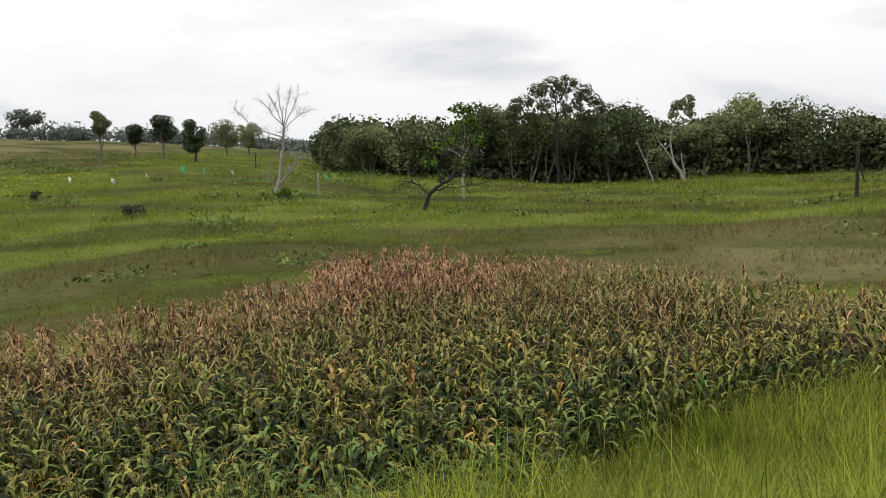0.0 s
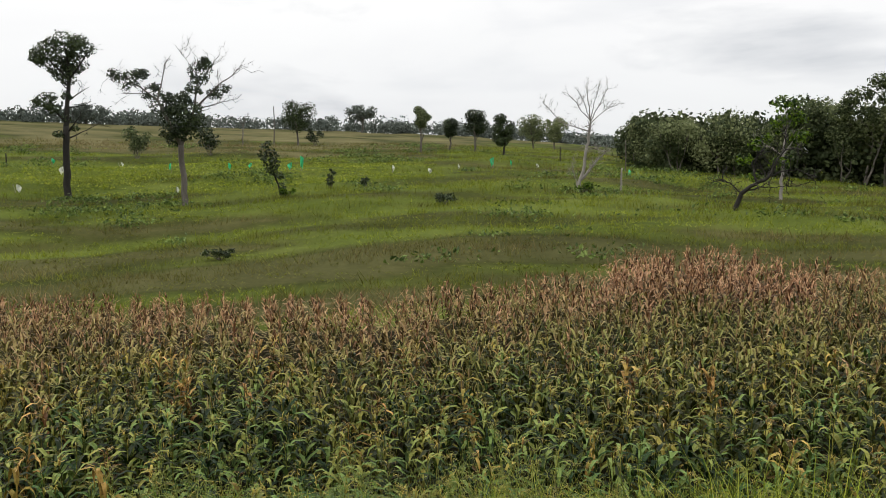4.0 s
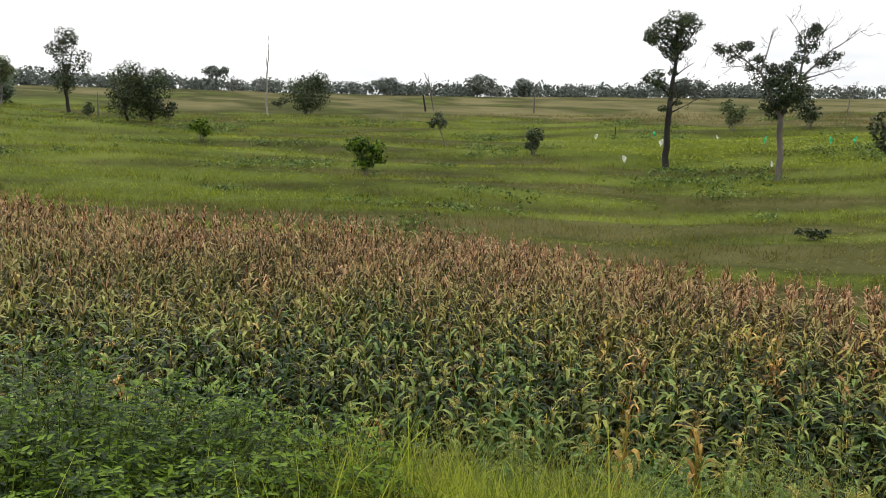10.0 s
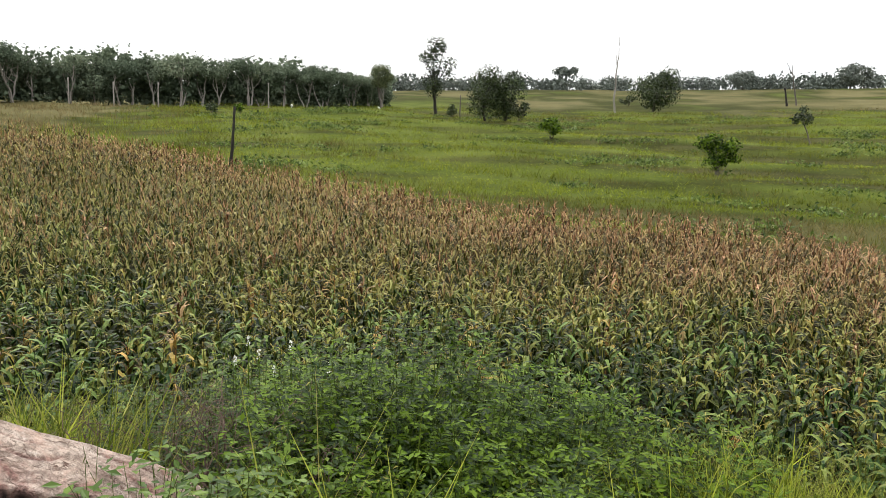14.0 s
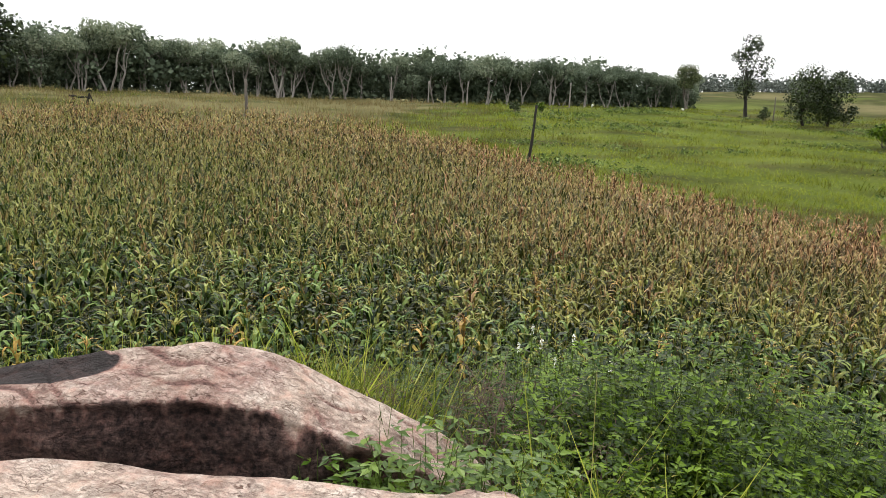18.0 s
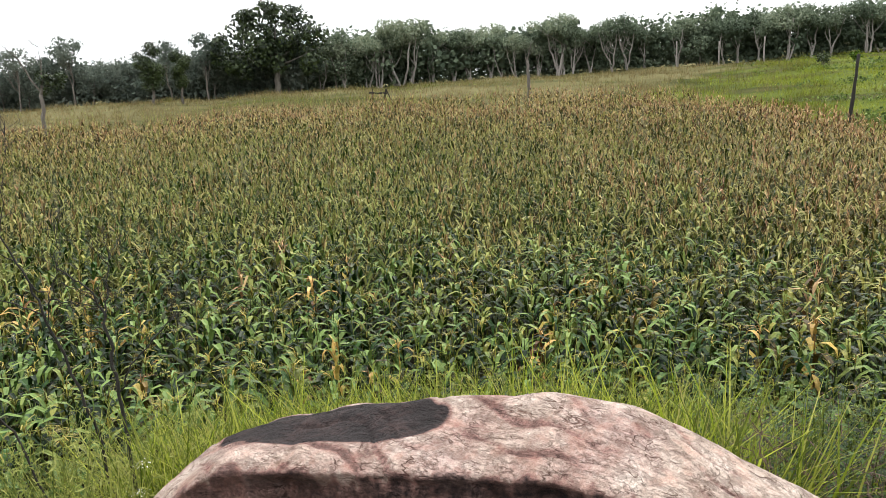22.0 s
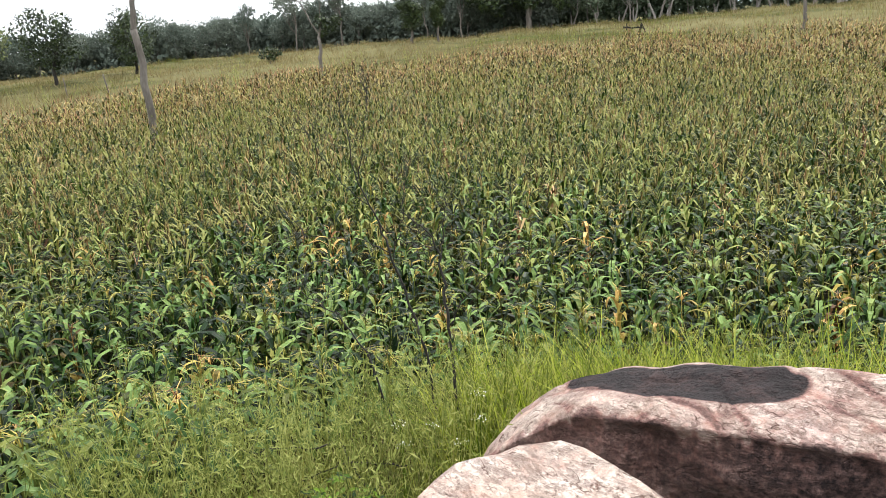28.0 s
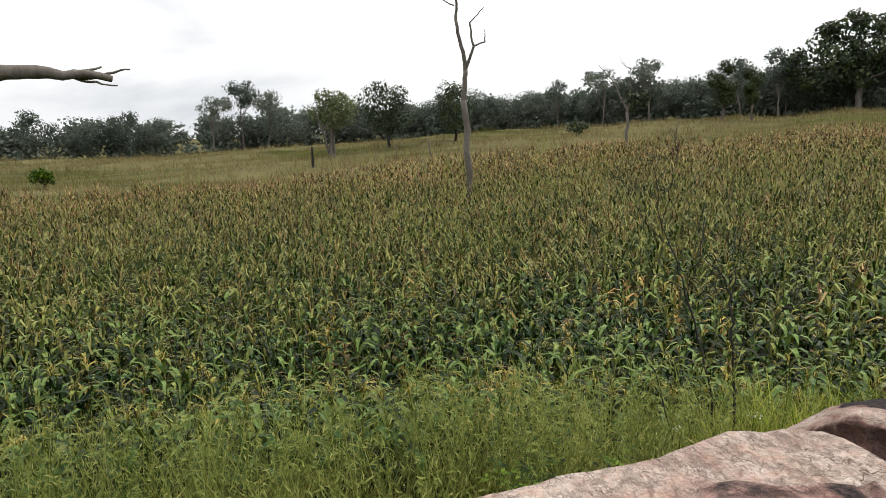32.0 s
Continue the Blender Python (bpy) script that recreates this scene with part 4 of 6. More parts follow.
drawn_tree("tree", "tall tree before the wood with straight grey trunk", -8.6, 83.0,
           [(0, 0, -0.1, 7.0, 0.21, 0.15), (-0.1, 7.0, -0.5, 10.2, 0.12, 0.04), (-0.1, 6.6, -2.6, 9.2, 0.10, 0.03), (-0.1, 7.0, 2.3, 9.6, 0.10, 0.03), (-0.1, 5.0, -1.5, 5.6, 0.05, 0.02), (-0.1, 4.4, 1.4, 4.9, 0.05, 0.02)],
           [(-0.5, 10.4, 1.2), (-2.0, 9.8, 1.1), (1.2, 10.2, 1.1), (2.8, 9.6, 1.0), (-3.4, 9.0, 0.9), (0.2, 9.2, 1.1), (-1.4, 8.4, 0.9), (2.0, 8.3, 0.8), (3.6, 8.8, 0.9), (-4.2, 8.6, 0.9), (-2.6, 7.0, 1.0), (2.6, 7.2, 1.0), (4.4, 8.0, 0.8), (-4.8, 7.6, 0.7), (0.8, 7.6, 0.9)], BARK_DARK, LEAF_WOOD, 5600, 0.23, 24, 4, 1.2)

# single trees and bushes on the meadow: bearing, distance, height, width, low edge of the crown
dark_tree = "dark green tree standing alone on the meadow"
for n, (turn, distance, tall, wide, low, name, label, leaf, bark) in enumerate((
        (32.1, 118, 6.6, 5.4, 1.9, "tree", "round-crowned dark tree beside a low bush", LEAF_DARK, BARK), (17.3, 94, 4.8, 2.9, 0.9, "tree", "dark bushy tree with leaves down to its foot", LEAF_DARK, BARK_DARK),
        (23.3, 97, 5.6, 2.6, 2.8, "tree", "slender sparse tree with pale stem", LEAF_WOOD, BARK), (21.2, 100, 4.0, 2.6, 1.6, "tree", "small crooked tree in dry grass", LEAF_DARK, BARK),
        (19.3, 97, 5.4, 3.8, 2.2, "tree", "small open-crowned tree in dry grass", LEAF_DARK, BARK), (15.1, 128, 5.8, 5.6, 1.2, "tree", "broad tree on the field edge", LEAF_WOOD, BARK), (13.6, 126, 5.2, 4.0, 1.2, "tree", "broad tree on the field edge", LEAF_WOOD, BARK),
        (72.9, 134, 7.0, 10.5, 0.1, "tree", "round broad green tree with branches to the ground", LEAF_DARK, BARK), (88.4, 105, 10.4, 5.2, 2.4, "tree", "tall dark tree with gaps between its leaf clumps", LEAF_DARK, BARK_DARK),
        (84.8, 95, 6.6, 6.4, 0.1, "tree", "dense dark bushy tree on a green bank", LEAF_DARK, BARK_DARK), (83.3, 95.5, 6.0, 5.2, 0.1, "tree", "dense dark bushy tree on a green bank", LEAF_DARK, BARK_DARK),
        (176.2, 75, 6.4, 5.6, 2.4, "tree", "grey-stemmed spreading tree with thin crown", LEAF_WOOD, BARK), (172.2, 82, 6.8, 6.2, 1.2, "tree", dark_tree, LEAF_DARK, BARK_DARK), (167.3, 88, 6.6, 5.6, 0.8, "tree", dark_tree, LEAF_DARK, BARK_DARK),
        (148.8, 92, 6.6, 3.8, 1.4, "tree", "pair of dark trees in straw grass", LEAF_DARK, BARK), (146.9, 93, 5.6, 2.6, 1.6, "tree", "pair of dark trees in straw grass", LEAF_DARK, BARK), (92.2, 122, 6.6, 4.0, 2.8, "tree", "spindly tree at the end of the wood", LEAF_WOOD, BARK))):
    bare = label.startswith(("slender", "tall dark", "spindly", "grey-stemmed"))
    meshes = tree_meshes(100 + n, tall, wide, low, 0.022 * tall + 0.05, bark, leaf, 18 if not bare else 13, 3400 if not bare else 3000, 0.23 if wide < 8 else 0.34, 3 if label.startswith("grey") else 1)
    put_tree(name, label, meshes, *map(float, at(turn, distance)), 1.0, n * 50.0)


def bush(label, turn, distance, tall, wide, leaf, count, size, seed, bark=BARK, name="bush", lift=0.0, stem_r=0.03, group=""):
    """A bush: stems that fan out and clumps of leaves on them."""
    rng = np.random.default_rng(seed)
    x, y = at(turn, distance)
    ob = thing(name, label, "bush", float(x), float(y), float(land(x, y)), 0, group)
    stems = Heap()
    centres, radius = crown_form(rng, tall, wide, lift + 0.12 * tall, 9, count, size)
    for c in centres:
        p, r = limb(rng, rng.normal(0, 0.04 * wide, 3) * [1, 1, 0] - [0, 0, 0.1], c, stem_r, stem_r * 0.3, 0.08, 4)
        stems.put(*tube(p, r, 4))
    part("stem", stems.mesh("stem", bark), ob)
    leaves = Heap()
    leaves.put(*clumps(rng, centres, radius * 0.9, count, size))
    part("foliage", leaves.mesh("foliage", leaf), ob)
    return ob


for n, (label, turn, distance, tall, wide, leaf, count) in enumerate((
        ("small dark layered bush on the meadow", 56.6, 68.2, 2.4, 2.5, LEAF_DARK, 420), ("low dark bush by a tall tree", 30.9, 118, 2.6, 3.2, LEAF_DARK, 300),
        ("loose green bush behind the tall trees", 42.9, 90, 3.6, 4.2, LEAF_WOOD, 600), ("rounded dark bush behind the tall trees", 38.2, 91, 3.4, 4.0, LEAF_DARK, 600), ("green bush with many stems", 68.8, 54.2, 2.9, 3.4, LEAF_BUSH, 900),
        ("low green bush on the bank", 80.1, 77, 2.3, 3.6, LEAF_BUSH, 500), ("rounded bush beside a dense tree", 82.3, 97, 2.8, 3.2, LEAF_DARK, 450), ("small bush at a tree's foot", 87.2, 103, 1.9, 2.2, LEAF_DARK, 250),
        ("dark weed clump in the grass", 37.7, 36.0, 0.55, 1.8, LEAF_DARK, 160), ("low dark weed clump", 21.6, 50, 0.8, 2.4, LEAF_DARK, 260), ("small upright shrub in grass", 29.9, 60, 1.6, 0.9, LEAF_DARK, 160), ("small shrub in grass", 27.4, 60, 0.9, 0.9, LEAF_DARK, 120),
        ("round shrub in straw grass", 158.6, 80, 1.7, 2.7, LEAF_DARK, 320), ("green shrub at the field's end", 195.1, 55, 1.4, 2.2, LEAF_BUSH, 300),
        ("small shrub far across the meadow", 104.0, 92, 1.4, 2.0, LEAF_DARK, 200), ("small shrub far across the meadow", 102.2, 93, 1.3, 1.8, LEAF_BUSH, 180), ("dark shrub near the far field", 74.6, 150, 2.2, 4.0, LEAF_DARK, 300), ("low weeds by a tree's foot", 33.0, 57, 0.7, 1.6, LEAF_BUSH, 160), ("low weeds round a dead tree", 11.6, 56, 0.8, 2.0, LEAF_BUSH, 220))):
    bush(label, turn, distance, tall, wide, leaf, count, 0.22 if distance > 50 else 0.14, 200 + n)
drawn_tree("sapling", "young leaning tree with layered dark leaves", 33.4, 58.0, [(0, 0, -0.5, 1.6, 0.07, 0.05), (-0.5, 1.6, -0.9, 3.6, 0.05, 0.02)],
           [(-0.9, 3.5, 0.5), (-0.6, 3.0, 0.5), (-1.3, 3.0, 0.45), (-0.9, 2.4, 0.6), (-0.3, 2.3, 0.4), (-0.6, 1.7, 0.5), (-0.1, 1.4, 0.4), (0.1, 0.6, 0.35)], BARK_DARK, LEAF_DARK, 420, 0.2, 31)
drawn_tree("sapling", "small round-headed tree on a slanting pale stem", 62.8, 76.2, [(0, 0, -0.9, 2.2, 0.07, 0.05)], [(-0.9, 2.6, 0.8), (-1.4, 2.4, 0.6), (-0.5, 2.3, 0.55), (-0.9, 3.2, 0.5)], BARK, LEAF_DARK, 420, 0.2, 32)


# ---- woods ----
def edge_of(turns, distances, tops, step, rows, seed, forms, name_label, group, spread=2.6):
    """Rows of trees along the edge of a wood. Only the first row is single trees; the rest is one mass."""
    rng = np.random.default_rng(seed)
    length = np.hypot(*np.diff(np.stack(at(np.array(turns, float), np.array(distances, float))), axis=1)).sum()
    count = int(length / step)
    behind = {0: Heap(), 1: Heap()}
    for row in range(rows):
        for k in range(count):
            s = (k + rng.uniform(-0.35, 0.35)) / count
            grid = np.linspace(0, 1, len(turns))
            turn, far, top = (np.interp(s, grid, v) for v in (turns, distances, tops))
            far += row * spread + rng.uniform(-1.2, 1.2)
            x, y = map(float, at(turn, far))
            form = forms[rng.integers(len(forms))] if row < 1 else mass[rng.integers(len(mass))]
            size = top / 7.0 * (rng.uniform(0.78, 1.02) + 0.12 * (rng.uniform() < 0.13) if row < 1 else rng.uniform(0.70, 1.06)) * (1 + 0.12 * math.sin(turn * 0.9) * math.sin(turn * 0.37 + row))
            if row < 1:
                put_tree("tree", name_label, form, x, y, size, rng.uniform(0, 360), group)
            else:
                c, si = math.cos(k * 2.4), math.sin(k * 2.4)
                for j, data in enumerate(form):
                    v = np.empty(len(data.vertices) * 3, dtype=np.float32)
                    data.vertices.foreach_get("co", v)
                    v = v.reshape(-1, 3) * size
                    v = np.stack([v[:, 0] * c - v[:, 1] * si + x, v[:, 0] * si + v[:, 1] * c + y, v[:, 2] + float(land(x, y))], -1)
                    if j == 1:
                        behind[j].put(v, [np.arange(len(v)).reshape(-1, 4)])
    # undergrowth that closes the wood at its foot
    grid = np.linspace(0, 1, len(turns))
    for k in range(int(length / 1.25)):
        p = (k + rng.uniform(-0.4, 0.4)) / (length / 1.25)
        for extra in (2.0, 6.5) if seed == 42 else (0.2, 3.2, 6.5):
            x, y = map(float, at(np.interp(p, grid, turns), np.interp(p, grid, distances) + extra + rng.uniform(-1, 1)))
            z = float(land(x, y))
            r = np.array([1.3, 1.1]) * rng.uniform(0.8, 1.25)
            behind[1].put(*clumps(rng, [(x, y, z + 0.6), (x + rng.normal(0, 0.5), y + rng.normal(0, 0.5), z + 2.2)], r, 36, 0.6, core=12))
    if behind[1].n:
        tagged(part("wood_mass", behind[1].mesh("wood_mass", forms[0][1].materials[0])), "dense dark canopy deeper in the wood", "wood", kind="stuff")


broad = [tree_meshes(300 + k, 7.0, 6.2 + k % 3, 0.4 + 0.5 * (k % 2), 0.13, BARK, LEAF_WOOD, 18, 2200, 0.27) for k in range(6)]
mass = [tree_meshes(340 + k, 7.0, 8.4 + k % 3, 0.1, 0.13, BARK, LEAF_WOOD, 15, 380, 0.50) for k in range(5)]
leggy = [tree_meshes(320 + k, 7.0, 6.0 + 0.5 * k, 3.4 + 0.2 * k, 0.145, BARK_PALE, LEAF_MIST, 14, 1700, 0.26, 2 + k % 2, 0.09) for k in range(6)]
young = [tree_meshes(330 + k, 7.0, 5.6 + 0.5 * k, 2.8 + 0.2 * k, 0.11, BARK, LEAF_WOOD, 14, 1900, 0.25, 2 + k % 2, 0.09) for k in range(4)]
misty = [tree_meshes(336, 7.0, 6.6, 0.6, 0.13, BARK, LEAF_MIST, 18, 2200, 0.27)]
# these crowns carry the haze in their leaf colour, there is no air effect
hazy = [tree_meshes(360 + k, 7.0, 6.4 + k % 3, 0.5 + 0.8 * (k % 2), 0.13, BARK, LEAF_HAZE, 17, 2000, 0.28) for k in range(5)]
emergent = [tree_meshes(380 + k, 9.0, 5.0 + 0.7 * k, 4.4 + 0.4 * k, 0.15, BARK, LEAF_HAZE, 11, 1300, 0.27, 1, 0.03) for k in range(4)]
edge_of([8, 5, -5, -12, -20, -30, -46], [91, 88, 87, 86, 86, 88, 92], [5.4, 6.8, 7.8, 8.0, 7.2, 6.9, 7.0], 2.8, 3, 41, broad + young, "dense dark green tree at the edge of the wood", "trees along the near wood")
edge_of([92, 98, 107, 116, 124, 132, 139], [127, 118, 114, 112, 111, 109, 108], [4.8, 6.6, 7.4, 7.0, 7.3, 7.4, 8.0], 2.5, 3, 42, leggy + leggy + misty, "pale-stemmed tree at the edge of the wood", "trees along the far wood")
edge_of([139, 144, 150, 160, 170, 184, 205], [108, 110, 112, 118, 116, 112, 106], [7.6, 6.6, 6.2, 5.8, 5.6, 5.7, 5.8], 3.0, 3, 43, hazy, "green tree with haze-tinted leaves in the wood behind the straw field", "trees behind the straw field")
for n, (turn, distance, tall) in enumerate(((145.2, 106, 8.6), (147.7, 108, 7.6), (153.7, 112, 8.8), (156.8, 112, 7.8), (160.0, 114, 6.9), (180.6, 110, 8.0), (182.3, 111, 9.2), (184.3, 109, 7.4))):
    put_tree("tree", "taller open-crowned tree with haze-tinted leaves rising above the wood", emergent[n % 4], *map(float, at(turn, distance)), tall / 9.0, 47.0 * n, "tall trees above the hazy wood")
for n, (turn, distance, tall) in enumerate(((-3.6, 92, 9.0), (-12.5, 89, 8.6), (-20.5, 88, 8.2), (121.0, 110, 8.2), (132.0, 108, 8.6))):
    put_tree("tree", "tall pale-stemmed tree above the edge of the wood", leggy[n % 6] if turn > 90 else young[n % 4], *map(float, at(turn, distance)), tall / 7.0, 61.0 * n, "tall trees above the near woods")
drawn_tree("tree", "great dark dome-crowned tree towering over the wood", 140.6, 105,
           [(0, 0, 0.2, 3.6, 0.42, 0.34), (0.2, 3.6, -3.0, 7.6, 0.22, 0.08), (0.2, 3.6, 0.4, 8.6, 0.24, 0.08), (0.2, 3.6, 3.4, 7.4, 0.22, 0.08), (0.1, 3.0, -5.2, 5.2, 0.15, 0.05), (0.1, 3.0, 5.6, 5.4, 0.15, 0.05)],
           [(-5.4, 6.0, 2.2), (-3.6, 8.0, 2.3), (-1.4, 9.3, 2.2), (1.0, 9.6, 2.0), (3.2, 8.7, 2.2), (5.2, 7.0, 2.1), (6.6, 5.0, 1.8), (-6.8, 4.3, 1.7), (-2.4, 6.0, 2.5), (0.8, 6.8, 2.6), (3.4, 5.6, 2.4), (-4.6, 3.6, 2.0), (0, 4.4, 2.2), (4.6, 3.6, 2.0), (-0.4, 10.6, 1.0), (2.2, 10.2, 1.0), (-2.8, 9.7, 1.0)],
           BARK, LEAF_DARK, 6000, 0.5, 350)
# the far tree line, its haze of distance put into the leaf colour
far_line = Heap()
rng = np.random.default_rng(51)
for k in range(560):
    turn = rng.uniform(7, 93)
    x, y = map(float, at(turn, rng.uniform(285, 330)))
    tall = rng.uniform(4.0, 5.6) * (1 + 0.35 * (rng.uniform() < 0.12))
    c, r = crown_form(rng, tall, rng.uniform(8, 14), -0.6, 7, 0, 0)
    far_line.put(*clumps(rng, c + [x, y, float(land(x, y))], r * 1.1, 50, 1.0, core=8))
tagged(part("far_wood", far_line.mesh("far_wood", LEAF_FAR)), "line of distant trees on the ridge, leaves greyed for haze", "wood", kind="stuff")
for n, (turn, distance, tall, wide, low) in enumerate(((27.5, 262, 9.0, 15, 3.5), (78.8, 300, 8.5, 13, 4.8), (60.5, 285, 8.0, 13, 0.5), (57.2, 290, 6.5, 9, 0.5), (67.0, 288, 6.5, 12, 0.5), (46.0, 285, 6.5, 14, 0.6))):
    rng = np.random.default_rng(60 + n)
    put_tree("tree", "broad tree on the distant ridge, leaves greyed for haze", tree_meshes(400 + n, tall, wide, low, 0.35, BARK, LEAF_FAR, 14, 1100, 0.75), *map(float, at(turn, distance)), 1.0, 30.0 * n, "trees on the ridge")


# ---- posts and markers ----
def post(label, turn, distance, tall, thick, lean, bark, seed, name="post", fork=False):
    """A weathered wooden post with an uneven top."""
    rng = np.random.default_rng(seed)
    right, away = stand_out(turn)
    x, y = at(turn, distance)
    ob = thing(name, label, "post", float(x), float(y), float(land(x, y)))
    heap = Heap()
    p, r = limb(rng, (0, 0, -0.3), right * lean * tall + [0, 0, tall], thick, thick * 0.72, 0.012, 7)
    heap.put(*tube(p, r * rng.uniform(0.88, 1.12, len(r)), 8))
    part("shaft", heap.mesh("shaft", bark, smooth=True), ob)
    if fork:
        heap = Heap()
        heap.put(*tube(*limb(rng, p[-2], p[-2] + right * -0.28 + [0, 0, 0.18], thick * 0.5, thick * 0.3, 0.05, 3), 6))
        heap.put(*tube(*limb(rng, p[-3] + right * 0.1, p[-3] + right * 0.32 + [0, 0, -1.0], thick * 0.5, thick * 0.4, 0.02, 3), 6))
        part("stub", heap.mesh("stub", bark), ob)


post("charred double post with a side stub", -28.1, 45.0, 2.6, 0.10, 0.0, BARK_DARK, 1, fork=True)
post("black leaning charred post at the maize edge", 103.2, 45.4, 3.3, 0.10, 0.11, BARK_DARK, 2)
post("pale weathered fence post", 8.9, 57.0, 1.75, 0.085, 0.02, BARK_PALE, 3)
post("short dark stump post in straw grass", 177.6, 64.0, 1.7, 0.13, 0.0, BARK_DARK, 4)
post("thin stake in straw grass", 171.5, 66.0, 1.6, 0.05, -0.1, BARK, 5)
post("thin leaning stake in straw grass", 169.0, 66.0, 1.6, 0.07, -0.2, BARK, 6)
post("tall thin pole behind a tree", 33.8, 118, 5.6, 0.09, 0.02, BARK, 7)
post("short stake beside the plots", 50.8, 84, 1.3, 0.07, 0.03, BARK_DARK, 8)
post("dark stake in the straw field", 13.2, 88, 1.6, 0.07, 0.0, BARK_DARK, 9)
post("thin pole near the wood", 8.6, 82, 3.2, 0.06, 0.0, BARK, 10)
post("grey stake by a tall tree", 86.6, 100, 2.9, 0.09, 0.02, BARK, 11)
for n, turn in enumerate((100.2, 107.5, 110.3, 113.0)):
    post("pale dead stem before the wood", turn, 106 + n, 3.2, 0.10, 0.02, BARK_PALE, 20 + n)
NET = material("green_net", [(0.02, 0.30, 0.12), (0.05, 0.45, 0.20), (0.12, 0.55, 0.30)], 3, 20, 0.7, 0.1, thin=0.3)
SACK = material("white_sack", [(0.40, 0.42, 0.36), (0.60, 0.62, 0.55), (0.72, 0.73, 0.68)], 3, 20, 0.8, 0.2, thin=0.2)


def marker(turn, distance, tall, cloth, seed):
    """A stick with a rag of cloth that flutters from it, to scare birds."""
    rng = np.random.default_rng(seed)
    right, away = stand_out(turn)
    x, y = at(turn, distance)
    green = cloth == NET
    tall *= 0.8 if green else 0.65
    ob = thing("bird_scarer", "green net rag on a thin stick" if green else "white rag on a bent stick", "bird scarer", float(x), float(y), float(land(x, y)), 0, "bird scarers on the plots")
    heap = Heap()
    heap.put(*tube(*limb(rng, (0, 0, -0.2), right * rng.normal(0, 0.2) + [0, 0, tall], 0.022, 0.012, 0.05, 3), 5))
    part("stick", heap.mesh("stick", BARK_PALE), ob)
    n, m = 6, 5
    a, b = np.meshgrid(np.linspace(0, 1, n), np.linspace(0, 1, m), indexing="ij")
    side = rng.choice([-1, 1])
    wide, drop = rng.uniform(0.15, 0.42), rng.uniform(0.3, 0.7) * tall
    wave = 0.12 * np.sin(a * 6 + b * 3 + seed)
    spot = right * (side * a * wide * (1 - 0.5 * b))[..., None] + away * wave[..., None] + np.array([0, 0, 1.0]) * (tall - b * drop - 0.25 * a * a)[..., None]
    i, j = np.meshgrid(np.arange(n - 1), np.arange(m - 1), indexing="ij")
    part("rag", solid("rag", spot.reshape(-1, 3), [np.stack([i * m + j, (i + 1) * m + j, (i + 1) * m + j + 1, i * m + j + 1], -1).reshape(-1, 4)], cloth), ob)


for n, (turn, distance, tall, cloth) in enumerate((
        (48.2, 84, 1.1, NET), (40.8, 76, 1.2, NET), (37.0, 74, 1.0, NET), (32.0, 72, 1.7, NET), (32.6, 71, 1.2, NET), (18.0, 76, 1.3, NET), (16.8, 72, 1.1, NET), (8.4, 70, 1.0, NET), (52.0, 80, 1.0, SACK), (47.5, 76, 1.2, SACK), (50.3, 66, 1.0, SACK), (40.5, 62, 1.0, SACK),
        (25.4, 72, 1.2, SACK), (22.8, 70, 0.9, SACK), (14.9, 78, 0.8, SACK), (44.0, 82, 0.9, SACK), (35.4, 73, 0.9, NET), (20.6, 73, 1.0, SACK), (92.5, 112, 1.0, SACK), (98.5, 108, 0.9, SACK))):
    marker(turn, distance, tall, cloth, n)
# a trestle of dead branches in the straw
rng = np.random.default_rng(77)
x, y = map(float, at(133.5, 77.5))
trestle = thing("log_trestle", "rough trestle of dead branches in straw grass", "trestle", x, y, float(land(x, y)), 133.5)
for name, a, b, r in (("log", (-1.1, 0, 0.75), (0.6, 0.1, 0.62), 0.09), ("leg", (0.2, 0, 0), (0.5, 0, 1.0), 0.07), ("leg", (0.9, 0, 0), (0.5, 0.1, 1.05), 0.07), ("leg", (0.4, 0.4, 0), (0.5, 0, 0.9), 0.07), ("leg", (-0.9, 0, 0), (-0.8, 0, 1.1), 0.05)):
    heap = Heap()
    heap.put(*tube(*limb(rng, a, b, r, r * 0.8, 0.04, 4), 6))
    part(name, heap.mesh(name, BARK_DARK), trestle)
# the dead tree whose limb reaches over the maize
rng = np.random.default_rng(78)
right, away = stand_out(196)
x, y = map(float, at(203.5, 10.4))
snag = thing("dead_tree", "dead grey tree with a thick crooked limb over the maize", "dead tree", x, y, float(land(x, y)))
heap = Heap()
heap.put(*tube(*limb(rng, (0, 0, -0.3), (0.1, 0, 6.0), 0.24, 0.13, 0.03, 8), 9))
part("trunk", heap.mesh("trunk", BARK, smooth=True), snag)
for name, a, b, r0, r1, k in (("limb", (0, 0, 4.45), (1.30, 0, 5.02), 0.14, 0.10, 0.03), ("limb", (1.27, 0, 5.01), (2.45, 0.1, 4.98), 0.098, 0.035, 0.05), ("branch", (1.6, 0.05, 5.00), (2.36, 0.25, 5.13), 0.04, 0.012, 0.05), ("branch", (2.1, 0.1, 4.99), (2.66, 0.15, 5.10), 0.026, 0.008, 0.06), ("branch", (2.0, 0.1, 4.99), (2.5, 0.0, 4.90), 0.022, 0.008, 0.06)):
    heap = Heap()
    p, r = limb(rng, right * a[0] + away * a[1] + [0, 0, a[2]], right * b[0] + away * b[1] + [0, 0, b[2]], r0, r1, k, 9)
    heap.put(*tube(p, r * rng.uniform(0.86, 1.14, len(r)), 9))
    part(name, heap.mesh(name, BARK, smooth=True), snag)


